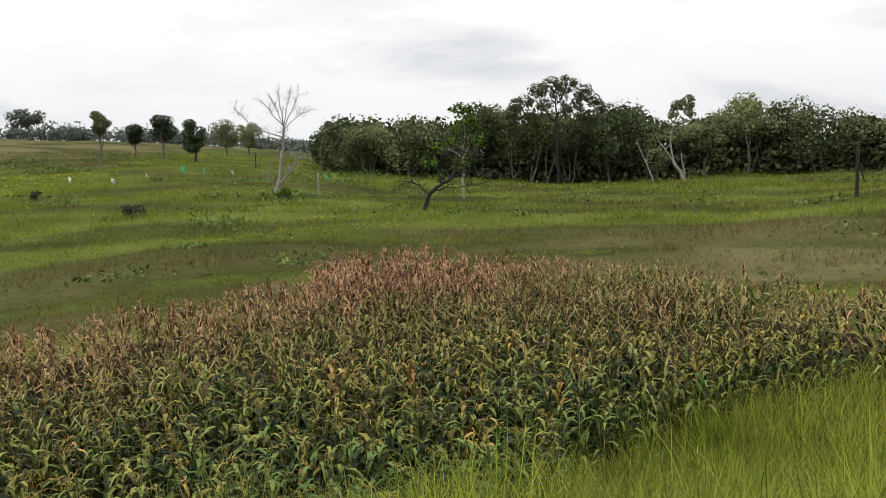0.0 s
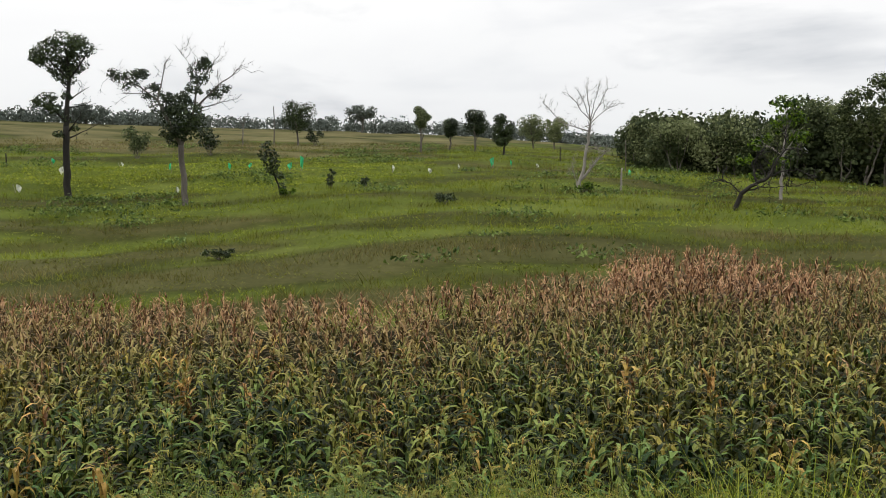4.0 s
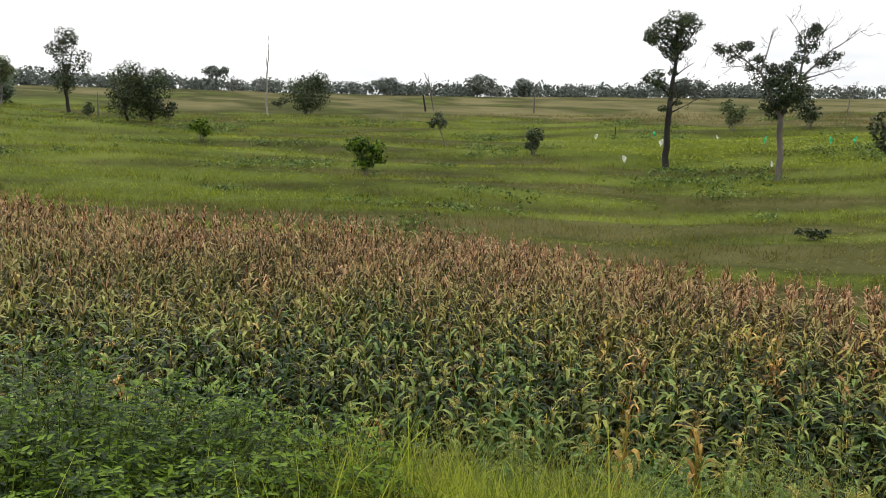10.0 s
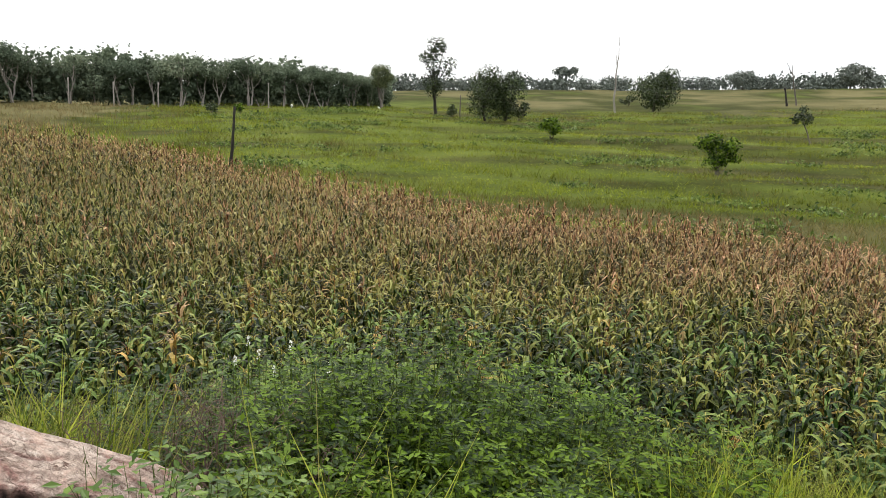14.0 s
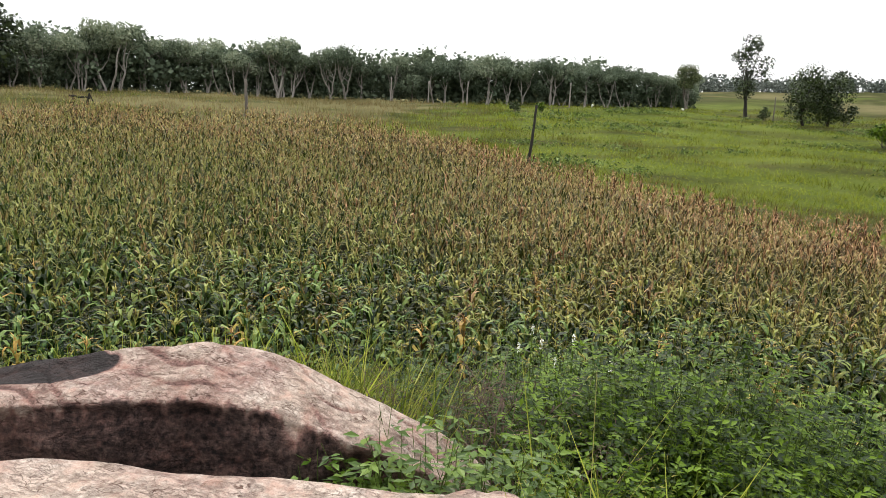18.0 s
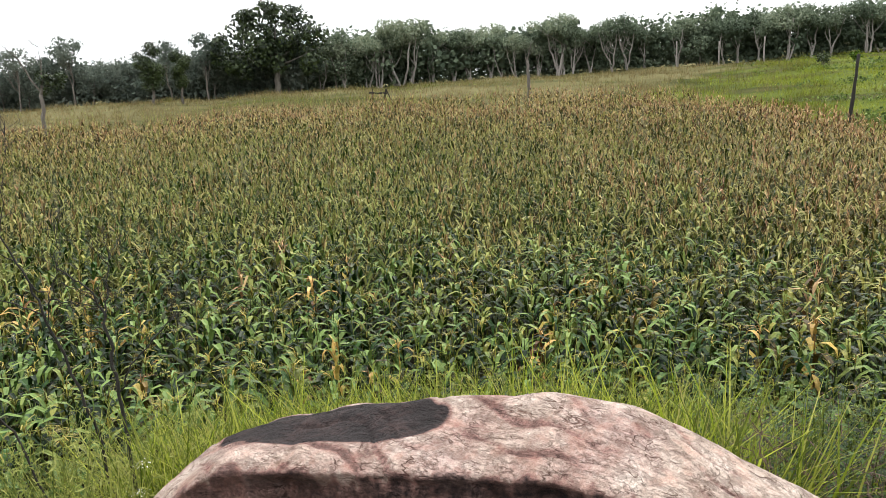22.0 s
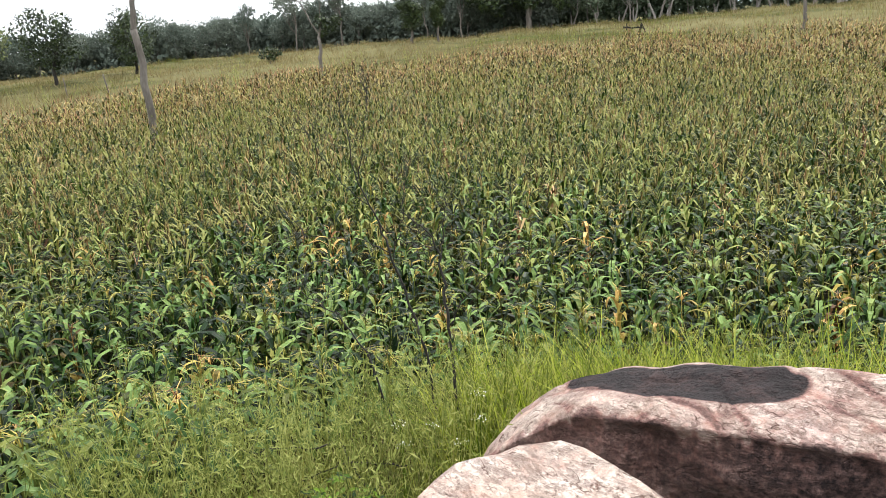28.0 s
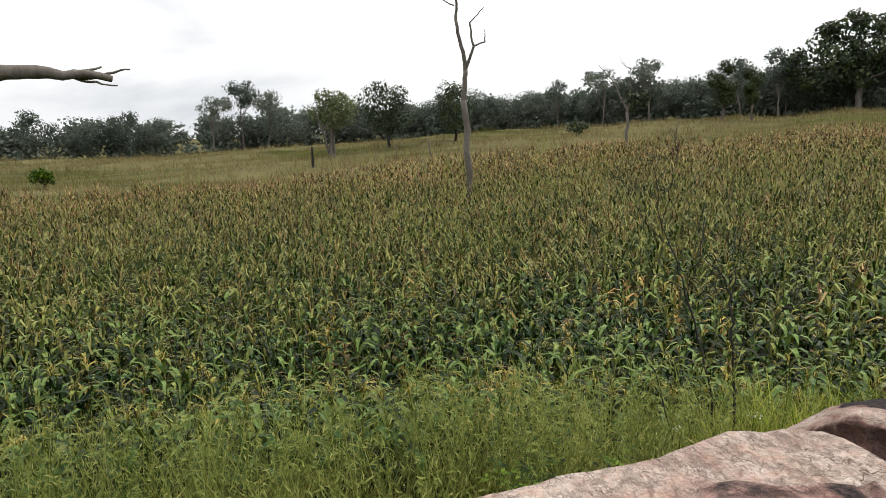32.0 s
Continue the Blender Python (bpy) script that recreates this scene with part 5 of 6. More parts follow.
# ---- rocks ----
def crust(p, seed):
    """Relief of weathered granite at places p: broad swells, layers and grit."""
    out = np.zeros(len(p))
    for k, q in enumerate(p):
        v = Vector((q[0] * 0.9 + seed, q[1] * 0.9, q[2] * 0.9))
        layers = noise.noise(Vector((q[0] * 1.5 + seed, q[1] * 1.5, q[2] * 9.0)))
        flake = noise.noise(Vector((q[0] * 3.0 + q[1] * 2.0 + seed, q[1] * 1.2 - q[0] * 0.7, q[2] * 3.0)) * 2.2)
        out[k] = -0.05 * max(0.0, abs(flake) - 0.18) + 0.11 * noise.noise(v * 1.4) + 0.055 * noise.noise(v * 4.1) + 0.03 * layers + 0.02 * noise.noise(v * 11.0) - 0.045 * max(0.0, 0.16 - abs(noise.noise(v * 2.3 + Vector((7, 3, 1))))) / 0.16
    return out


def face_grid(n, m, wrap=True):
    i, j = np.meshgrid(np.arange(n - 1), np.arange(m if wrap else m - 1), indexing="ij")
    k = (j + 1) % m
    return np.stack([i * m + j, i * m + k, (i + 1) * m + k, (i + 1) * m + j], -1).reshape(-1, 4)


# the slab under the viewer's feet: reach of its rim by bearing
slab_turn = np.array([-180, -150, -60, 60, 95, 107, 114, 121, 127, 130, 133.5, 137, 140, 143, 144.5, 148, 151, 155, 159.5, 168, 180.0])
slab_reach = np.array([3.0, 2.4, 1.9, 1.9, 2.5, 3.15, 3.36, 3.52, 3.70, 3.82, 3.97, 4.06, 4.14, 4.44, 4.66, 4.58, 4.50, 4.08, 3.84, 3.56, 3.0])
rows, around = 110, 320
s, a = np.meshgrid(np.linspace(0, 1, rows), np.linspace(-180, 180, around, endpoint=False), indexing="ij")
reach = np.interp(a, slab_turn, slab_reach) * (1 + 0.010 * np.sin(np.radians(a) * 7 + 1) + 0.004 * np.sin(np.radians(a) * 23) * np.sin(np.radians(a) * 5))
inner = np.clip(s / 0.75, 0, 1)
outer = np.clip((s - 0.75) / 0.25, 0, 1)
radius = reach * (inner ** 0.85 * (1 - 0.0 * outer) - 0.02 * np.sin(outer * np.pi)) + 0.10 * outer
sx, sy = -np.sin(np.radians(a)) * radius, np.cos(np.radians(a)) * radius
flake = np.clip(1.5 - 1.5 * np.maximum(np.abs(-(sx + 1.98) * 0.956 + (sy + 3.04) * 0.292) / 0.44, np.abs((sx + 1.98) * 0.292 + (sy + 3.04) * 0.956) / 0.20), 0, 1)
sz = 4.22 + 0.13 * inner ** 3 + 0.10 * np.clip(flake * 3, 0, 1) - 0.018 * np.clip((inner - 0.965) / 0.035, 0, 1) ** 2 - 1.9 * outer ** 1.15
flat_v = np.stack([sx, sy, sz], -1).reshape(-1, 3)
rough = crust(flat_v, 3.0)
flat_v[:, 2] += rough * np.clip(radius.ravel() / 0.6, 0, 1) * 0.30
stain = 0.0 + 0.14 * patchy(flat_v[:, 0], flat_v[:, 1], 0.45, 2.0) - 1.6 * rough + 1.3 * np.clip(outer.ravel() * 3, 0, 1) + 1.0 * np.clip(flake.ravel() * 2, 0, 1) * (0.62 + 0.6 * patchy(flat_v[:, 0], flat_v[:, 1], 0.12, 5.0))
slab = part("rock_slab", solid("rock_slab", flat_v, [face_grid(rows, around)], ROCK, {"stain": np.clip(stain, 0, 1)}, True))
tagged(slab, "broad pale pink granite slab with weathered layers and cracks", "rock")

# the long boulder beyond it: ridge height along its length, then a section from back to front
LENGTH = np.array([-0.45, -0.2, 0.05, 0.4, 0.8, 1.0, 1.3, 1.74, 2.29, 2.7, 3.0, 3.21, 3.4, 3.6])
RIDGE = np.array([3.35, 3.85, 4.03, 4.18, 4.40, 4.49, 4.54, 4.48, 4.44, 4.35, 4.18, 4.0, 3.75, 3.2])
LIP = np.array([3.25, 3.7, 4.0, 4.15, 4.30, 4.36, 4.40, 4.38, 4.36, 4.31, 4.10, 3.92, 3.65, 3.1])
foot, way, toward = np.array([-4.45, -1.75]), np.array([0.3976, -0.9175]), np.array([0.9175, 0.3976])
SECTION_X = np.array([-0.95, -0.80, -0.62, -0.35, 0.0, 0.22, 0.42, 0.52, 0.50, 0.45, 0.42])
rows, around = 220, 160
u = np.linspace(-0.45, 3.6, rows)
v = np.linspace(0, 1, around)
ridge, lip = np.interp(u, LENGTH, RIDGE), np.interp(u, LENGTH, LIP)
for _ in range(6):
    ridge[1:-1], lip[1:-1] = (ridge[:-2] + 2 * ridge[1:-1] + ridge[2:]) / 4, (lip[:-2] + 2 * lip[1:-1] + lip[2:]) / 4
stops = np.array([0, 0.08, 0.16, 0.27, 0.40, 0.50, 0.60, 0.66, 0.74, 0.87, 1.0])
narrow = np.clip(np.minimum((u + 0.45) / 0.5, (3.6 - u) / 0.45), 0.12, 1) ** 0.5
off = np.interp(v, stops, SECTION_X)[None] * narrow[:, None]
heights = np.stack([np.full(rows, 2.4), ridge - 1.1, ridge - 0.55, ridge - 0.16, ridge, ridge + (lip - ridge) * 0.38, ridge + (lip - ridge) * 0.80, lip - 0.03, lip - 0.30, lip - 0.9, np.full(rows, 2.3)], 1)
hz = np.stack([np.interp(v, stops, h) for h in heights])
for _ in range(4):
    hz[:, 1:-1] = (hz[:, :-2] + 2 * hz[:, 1:-1] + hz[:, 2:]) / 4
along, side = np.broadcast_to(u[:, None], hz.shape), off
hollow = np.exp(-(((along - 2.34) / 0.58) ** 2 + ((side - 0.08 + 0.10 * (along - 2.4)) / 0.22) ** 2) ** 2)
bv = np.stack([foot[0] + way[0] * along + toward[0] * side, foot[1] + way[1] * along + toward[1] * side, hz - 0.035 * hollow], -1).reshape(-1, 3)
rough = crust(bv, 9.0)
along, side, hollow = along.ravel(), side.ravel(), hollow.ravel()
# slanting grooves that run down the upper face
groove = np.abs(np.sin((along * 0.8 + side * 1.9) * 7.5 + 3.2 * patchy(along, side, 0.45, 2.0))) ** 22 * np.clip(patchy(along, side, 0.35, 7.0) + 0.35, 0, 1)
steep = np.clip((np.tile(v, rows) - 0.64) / 0.05, 0, 1)
bv[:, 2] += (rough * 0.26 - 0.012 * groove) * (1 - steep)
bv[:, :2] += (rough * 0.7 * steep)[:, None] * toward
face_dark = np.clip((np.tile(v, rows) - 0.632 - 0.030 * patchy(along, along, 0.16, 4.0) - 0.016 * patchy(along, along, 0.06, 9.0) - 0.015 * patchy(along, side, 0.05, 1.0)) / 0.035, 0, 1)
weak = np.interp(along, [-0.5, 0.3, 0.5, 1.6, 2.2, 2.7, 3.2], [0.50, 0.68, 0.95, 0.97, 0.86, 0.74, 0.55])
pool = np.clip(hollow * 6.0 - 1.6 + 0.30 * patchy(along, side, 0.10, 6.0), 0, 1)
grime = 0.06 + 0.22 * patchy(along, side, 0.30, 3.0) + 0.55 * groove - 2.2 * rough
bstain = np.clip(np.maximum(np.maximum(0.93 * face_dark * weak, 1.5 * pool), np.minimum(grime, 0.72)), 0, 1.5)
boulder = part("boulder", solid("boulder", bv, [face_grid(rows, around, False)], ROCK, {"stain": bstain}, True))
tagged(boulder, "long pink granite boulder with black-stained flank and dark hollow", "rock")
for n, (px, py, pz, size) in enumerate(((-3.28, -1.18, 4.02, 0.34), (-3.95, -1.25, 3.55, 0.28), (-3.55, -0.85, 3.6, 0.25))):
    rows, around = 26, 40
    s, a = np.meshgrid(np.linspace(0, np.pi, rows), np.linspace(0, 2 * np.pi, around, endpoint=False), indexing="ij")
    pv = np.stack([np.sin(s) ** 0.7 * np.cos(a) * 1.3, np.sin(s) ** 0.7 * np.sin(a), np.cos(s) * 0.55], -1).reshape(-1, 3) * size
    pv = pv * (1 + 1.4 * crust(pv * 2.0, 20.0 + n))[:, None]
    stone = part("stone", solid("stone", pv, [face_grid(rows, around)], ROCK, {"stain": np.clip(0.2 + 0.3 * patchy(pv[:, 0], pv[:, 1], 0.1, 1.0), 0, 1)}, True))
    stone.matrix_basis = pose(px, py, pz, 8, -6, 40 * n)
    tagged(stone, "small pinkish granite stone beside the slab", "rock", "stones beside the slab")


# ---- grasses ----
def tuft(rng, blades, tall, wide, width, segments, droop=0.9, plume=0.0, rise=(1.15, 1.6)):
    """A tuft of arching blades; plume: share of fine seed heads on thin stems."""
    heap = Heap()
    for _ in range(blades):
        foot = np.array([rng.normal(0, wide), rng.normal(0, wide), 0])
        size = tall * rng.uniform(0.55, 1.15)
        t = np.linspace(0, 1, segments + 1)
        angle = rng.uniform(*rise) - droop * rng.uniform(0.3, 1.3) * t ** 1.5
        px = np.concatenate([[0], np.cumsum(np.cos(angle[:-1]))]) * size / segments
        pz = np.concatenate([[0], np.cumsum(np.sin(angle[:-1]))]) * size / segments
        thin = rng.uniform() < plume
        w = (0.0035 if thin else width * rng.uniform(0.6, 1.3)) * (1 - t ** 1.6) * 0.5 + 0.0008
        verts = np.stack([np.stack([px, -w, pz], -1), np.stack([px, w, pz], -1)], 1).reshape(-1, 3)
        turn = rng.uniform(0, 6.28)
        heap.put(turned(verts, turn) + foot, [np.arange(segments)[:, None] * 2 + [0, 1, 3, 2]], 0.10 + rng.uniform(0, 0.12) + (0.25 if thin else 0.0))
        if thin:
            tip = turned(np.array([[px[-1], 0, pz[-1]]]), turn)[0] + foot
            n = 16
            spots = tip + np.stack([rng.normal(0, 0.085, n), rng.normal(0, 0.085, n), rng.uniform(-0.30, 0.08, n)], -1)
            heap.put(*cards(spots, 0.030, rng, 0.22), 0.30)
    return np.concatenate(heap.v), [np.concatenate(f) for f in heap.f.values() if f], np.concatenate(heap.a)


def sown(rng, count, low_turn, high_turn, low, high):
    turn = rng.uniform(low_turn, high_turn, count)
    d = np.sqrt(rng.uniform(low ** 2, high ** 2, count))
    return (*at(turn, d), turn, d)


def on_rock(x, y):
    d, turn = np.hypot(x, y), bearing(x, y)
    slab_edge = np.interp(turn, slab_turn, slab_reach)
    along, side = (x - foot[0]) * way[0] + (y - foot[1]) * way[1], (x - foot[0]) * toward[0] + (y - foot[1]) * toward[1]
    return (d < slab_edge + 0.15) | ((along > -0.3) & (along < 3.5) & (side > -0.85) & (side < 1.7))


rng = np.random.default_rng(71)
lush = [tuft(rng, 20, 1.05, 0.12, 0.012, 3, 1.5, 0.0, (1.0, 1.6)) for _ in range(7)]
wispy = [tuft(rng, 9, 1.1, 0.12, 0.009, 2, 1.2, 0.6, (0.95, 1.55)) for _ in range(6)]
coarse = [tuft(rng, 7, 0.36, 0.36, 0.085, 1, 1.3, 0.0, (0.12, 0.62)) for _ in range(6)]
straw = [tuft(rng, 7, 0.70, 0.24, 0.045, 1, 0.7, 0.0, (0.6, 1.3)) for _ in range(5)]

# tall grass between the rocks and the maize
x, y, turn, d = sown(rng, 13500, -46, 206, 2.2, 15)
near, far, _ = field(x, y)
blade_room = np.where(near > 50, 15, near) + 0.5 + 0.3 * patchy(x, y, 0.8, 2.0)
green = np.interp(turn, [-40, 5, 20, 45, 56, 72, 80, 112, 122, 140, 148, 206], [1, 1, 0.45, 0.5, 1, 1, 0.15, 0.15, 1, 0.9, 0.5, 0.45])
ok = (d < blade_room) & ~on_rock(x, y) & (rng.uniform(size=d.shape) < green) & (d > np.interp(turn, [-40, 60, 100, 206], [4.5, 4.5, 3.0, 2.4]))
x, y, turn, d = (v[ok] for v in (x, y, turn, d))
fine = rng.uniform(size=x.shape) < np.interp(turn + 9 * patchy(x, y, 1.5, 8.0), [-40, 0, 15, 45, 56, 75, 85, 115, 124, 138, 150, 206], [0.35, 0.4, 0.6, 0.5, 0.35, 0.3, 0.5, 0.4, 0.25, 0.35, 0.7, 0.7])
tall = rng.uniform(0.65, 1.15, x.shape) * np.interp(turn, [-40, 0, 20, 45, 60, 110, 125, 150, 168, 206], [0.95, 0.75, 0.55, 0.55, 0.66, 1.0, 1.15, 0.95, 0.60, 0.52]) * (1 + 0.3 * patchy(x, y, 0.9, 6.0))
tone = np.clip(0.06 * patchy(x, y, 1.2, 3.0) + np.interp(turn, [138, 155], [0.0, 0.24]) + 0.12 * patchy(x, y, 0.9, 8.0) * (turn > 130) + rng.normal(0, 0.05, x.shape), -0.1, 0.5)
where_z = np.stack([x, y, land(x, y)], -1)
tagged(part("tall_grass", scatter("tall_grass", GRASS_LUSH, lush, where_z[~fine], tall[~fine], tone[~fine], rng, 0.12)), "bright green tall grass round the rocks", "grass", kind="stuff")
tagged(part("seeding_grass", scatter("seeding_grass", GRASS_LUSH, wispy, where_z[fine], tall[fine], tone[fine] + 0.05, rng, 0.12)), "wispy seeding grass with pale fine heads", "grass", kind="stuff")

# feathery panicles that float over the grass like mist
def panicle(rng, stems, n):
    heap = Heap()
    for _ in range(stems):
        base, top = rng.normal(0, 0.10, 3) * [1, 1, 0], rng.normal(0, 0.22, 3) * [1, 1, 0] + [0, 0, rng.uniform(0.8, 1.15)]
        heap.put(*tube(*limb(rng, base, top, 0.003, 0.0015, 0.03, 3), 3), 0.15)
        f = rng.uniform(0.55, 1.05, n)
        spots = base + (top - base) * f[:, None] + rng.normal(0, 1, (n, 3)) * (0.10 * np.clip(1.25 - f, 0.1, 1))[:, None] * [1, 1, 0.5]
        heap.put(*cards(spots, 0.05, rng, 0.14, 0.0), rng.uniform(0.24, 0.46))
    return np.concatenate(heap.v), [np.concatenate(f) for f in heap.f.values() if f], np.concatenate(heap.a)


mist = [panicle(rng, 4, 15) for _ in range(6)]
x1, y1, t1, d1 = sown(rng, 1000, 140, 206, 3.0, 8.2)
x2, y2, t2, d2 = sown(rng, 300, 8, 66, 5.2, 8.8)
x3, y3, t3, d3 = sown(rng, 520, 86, 134, 6.6, 10.2)
x, y, turn = np.concatenate([x1, x2, x3]), np.concatenate([y1, y2, y3]), np.concatenate([t1, t2, t3])
ok = ~on_rock(x, y) & (patchy(x, y, 1.1, 4.0) > -0.05)
x, y, turn = x[ok], y[ok], turn[ok]
tagged(part("feathery_grass", scatter("feathery_grass", PANICLE, mist, np.stack([x, y, land(x, y)], -1), rng.uniform(0.8, 1.2, x.shape) * np.where(turn > 100, 1.05, 0.8), rng.normal(0, 0.06, x.shape), rng, 0.15)), "feathery pale green panicles above the grass", "grass", kind="stuff")

light_mist = [panicle(rng, 2, 10) for _ in range(5)]
x, y, turn, d = sown(rng, 5200, 112, 204, 11, 60)
ok = (patchy(x, y, 2.6, 3.0) + 0.6 * patchy(d, np.radians(turn) * d * 0.3, 2.2, 5.0) > 0.35) & (d < field(x, y)[1] + 4)
x, y, d = x[ok], y[ok], d[ok]
tagged(part("feathery_grass", scatter("feathery_grass", PANICLE, light_mist, np.stack([x, y, land(x, y)], -1), rng.uniform(1.2, 1.7, x.shape) * np.interp(d, [11, 60], [1.0, 1.25]), rng.normal(0, 0.06, x.shape), rng, 0.2)), "pale seeding grass grown up through the maize", "grass", kind="stuff")

# the lush grass that stands behind the boulder
u, s = rng.uniform(0.3, 4.2, 1500), -rng.uniform(0.75, 2.6, 1500)
x, y = foot[0] + way[0] * u + toward[0] * s, foot[1] + way[1] * u + toward[1] * s
size = rng.uniform(0.76, 1.14, 1500) * (1 + 0.30 * patchy(x, y, 0.5, 3.0))
tagged(part("tall_grass", scatter("tall_grass", GRASS_LUSH, lush, np.stack([x, y, land(x, y)], -1), size, rng.normal(0.02, 0.12, 1500), rng, 0.10)), "bright lush grass behind the long boulder", "grass", kind="stuff")

# the meadow: tussocks in belts along the slope, low blades between them
tussock = [tuft(rng, 9, 0.50, 0.42, 0.052, 1, 1.0, 0.0, (0.4, 1.25)) for _ in range(6)]
x, y, turn, d = sown(rng, 90000, -46, 108, 15, 125)
near, far, _ = field(x, y)
ok = (d > far + 0.4) & (rng.uniform(size=d.shape) < np.interp(d, [15, 35, 60, 90, 125], [1.0, 1.0, 0.62, 0.36, 0.25]))
x, y, turn, d = (v[ok] for v in (x, y, turn, d))
belt = patchy(d, np.radians(turn) * d * 0.16, 2.6, 1.0) + 0.6 * patchy(x, y, 1.1, 4.0) + 0.35 * patchy(x, y, 6.0, 2.0)
tall = rng.uniform(0.45, 1.1, x.shape) * np.clip(0.75 + 0.38 * belt, 0.25, 1.6) * np.interp(d, [15, 40, 90, 125], [0.8, 0.95, 1.15, 1.4])
tone = 1.3 * dryness(x, y) - 0.17 + 0.20 * belt + rng.normal(0, 0.08, x.shape)
low = belt < -0.25
spots = np.stack([x, y, land(x, y)], -1)
tagged(part("meadow_grass", scatter("meadow_grass", GRASS, coarse, spots[low], np.clip(tall[low] * 1.6, 0.3, 2), tone[low], rng, 0.15)), "low green meadow grass with olive patches", "grass", kind="stuff")
tagged(part("meadow_tussocks", scatter("meadow_tussocks", GRASS, tussock, spots[~low], np.clip(tall[~low], 0.25, 1.8), tone[~low], rng, 0.2)), "uneven tussocks of meadow grass in belts", "grass", kind="stuff")
x, y, turn, d = sown(rng, 9500, 104, 206, 38, 106)
near, far, _ = field(x, y)
ok = d > far - 1
x, y, turn, d = (v[ok] for v in (x, y, turn, d))
tagged(part("straw_grass", scatter("straw_grass", GRASS, straw, np.stack([x, y, land(x, y)], -1), rng.uniform(0.6, 1.2, x.shape), 1.45 * dryness(x, y) - 0.1 + rng.normal(0, 0.10, x.shape), rng, 0.15)), "straw-coloured grass between maize and wood", "grass", kind="stuff")
LEAF_WEED = material("weed_leaf", [(0.035, 0.061, 0.012), (0.081, 0.125, 0.023), (0.152, 0.210, 0.043)], 0.6, 6, 0.6, 0.0, island=0.5, thin=0.15, coords="World")
# young rice on the flat plots
x, y, turn, d = sown(rng, 9000, 14, 56, 60, 88)
plot = (1.0 - ((turn - 37) / 17) ** 2 - ((d - 74) / 13) ** 2 + 0.25 * patchy(x, y, 4.0, 3.0)) > 0.25
rows_of = np.abs(np.sin(d * 0.42 + 0.6 * np.sin(turn * 0.3))) > 0.22
ok = plot & rows_of
x, y = x[ok], y[ok]
tagged(part("plot_grass", scatter("plot_grass", GRASS_LUSH, coarse, np.stack([x, y, land(x, y)], -1), rng.uniform(0.6, 1.0, x.shape), rng.normal(-0.02, 0.05, x.shape), rng, 0.15)), "bright green young crop on flat plots", "grass", kind="stuff")
# weeds: dark broad-leaved clumps scattered on the meadow
x, y, turn, d = sown(rng, 16000, -40, 108, 30, 110)
ok = (d > field(x, y)[1] + 3) & (patchy(d, np.radians(turn) * d * 0.22, 3.2, 2.0) + 0.6 * patchy(x, y, 2.0, 9.0) + 0.15 * np.clip((d - 40) / 20, 0, 1) > 0.85)
weeds = Heap()
for px, py in zip(x[ok], y[ok]):
    n = int(rng.integers(14, 34))
    size = rng.uniform(0.25, 0.75)
    weeds.put(*cards(np.array([px, py, float(land(px, py)) + 0.42 * size]) + rng.normal(0, 1, (n, 3)) * [1.2 * size, 1.2 * size, 0.26 * size], 0.24, rng))
tagged(part("meadow_weeds", weeds.mesh("meadow_weeds", LEAF_WEED)), "darker leafy weeds dotted over the meadow", "weeds", kind="stuff")


# ---- the thicket beside the rocks ----
def spray(rng, heap, foot, tip, leaf, pairs, r=0.008, leaflets=5):
    """A leafy stem: feathered leaves along it, each of a few folded leaflets on a drooping stalk."""
    p, w = limb(rng, foot, tip, r, r * 0.3, 0.06, 6)
    f = np.repeat(0.30 + 0.70 * (np.arange(pairs) + rng.uniform(0, 0.6, pairs)) / pairs, 2).clip(0, 0.999) * 6
    k = f.astype(int)
    q = p[k] + (p[k + 1] - p[k]) * (f - k)[:, None]
    n = len(q)
    out = rng.normal(0, 1, (n, 3)) * [1, 1, 0.35] + [0, 0, 0.25]
    out /= np.linalg.norm(out, axis=1)[:, None]
    side = np.cross(out, [0.05, 0.1, 1.0])
    side /= np.linalg.norm(side, axis=1)[:, None]
    size = leaf * rng.uniform(0.7, 1.25, n)
    for m in range(leaflets):
        end_leaf = m == leaflets - 1
        reach = 0.6 + 0.55 * (m // 2)
        hand = 0.0 if end_leaf else (-1.0 if m % 2 else 1.0)
        base = q + out * (size * reach)[:, None] - [0, 0, 0.10] * (size * reach ** 2)[:, None]
        ways = out * (1.0 if end_leaf else 0.55) + side * hand + rng.normal(0, 0.16, (n, 3)) - [0, 0, 0.22]
        ways /= np.linalg.norm(ways, axis=1)[:, None]
        aside = np.cross(ways, [0.1, 0.05, 1.0]) + rng.normal(0, 0.15, (n, 3))
        aside /= np.linalg.norm(aside, axis=1)[:, None]
        s = size[:, None]
        mid = base + ways * s * 0.48
        verts = np.stack([base, mid - aside * s * 0.23 + [0, 0, 0.06] * s, base + ways * s, mid + aside * s * 0.23 + [0, 0, 0.06] * s], 1).reshape(-1, 3)
        heap.put(verts, [np.arange(4 * n).reshape(-1, 4)])
    return p, w


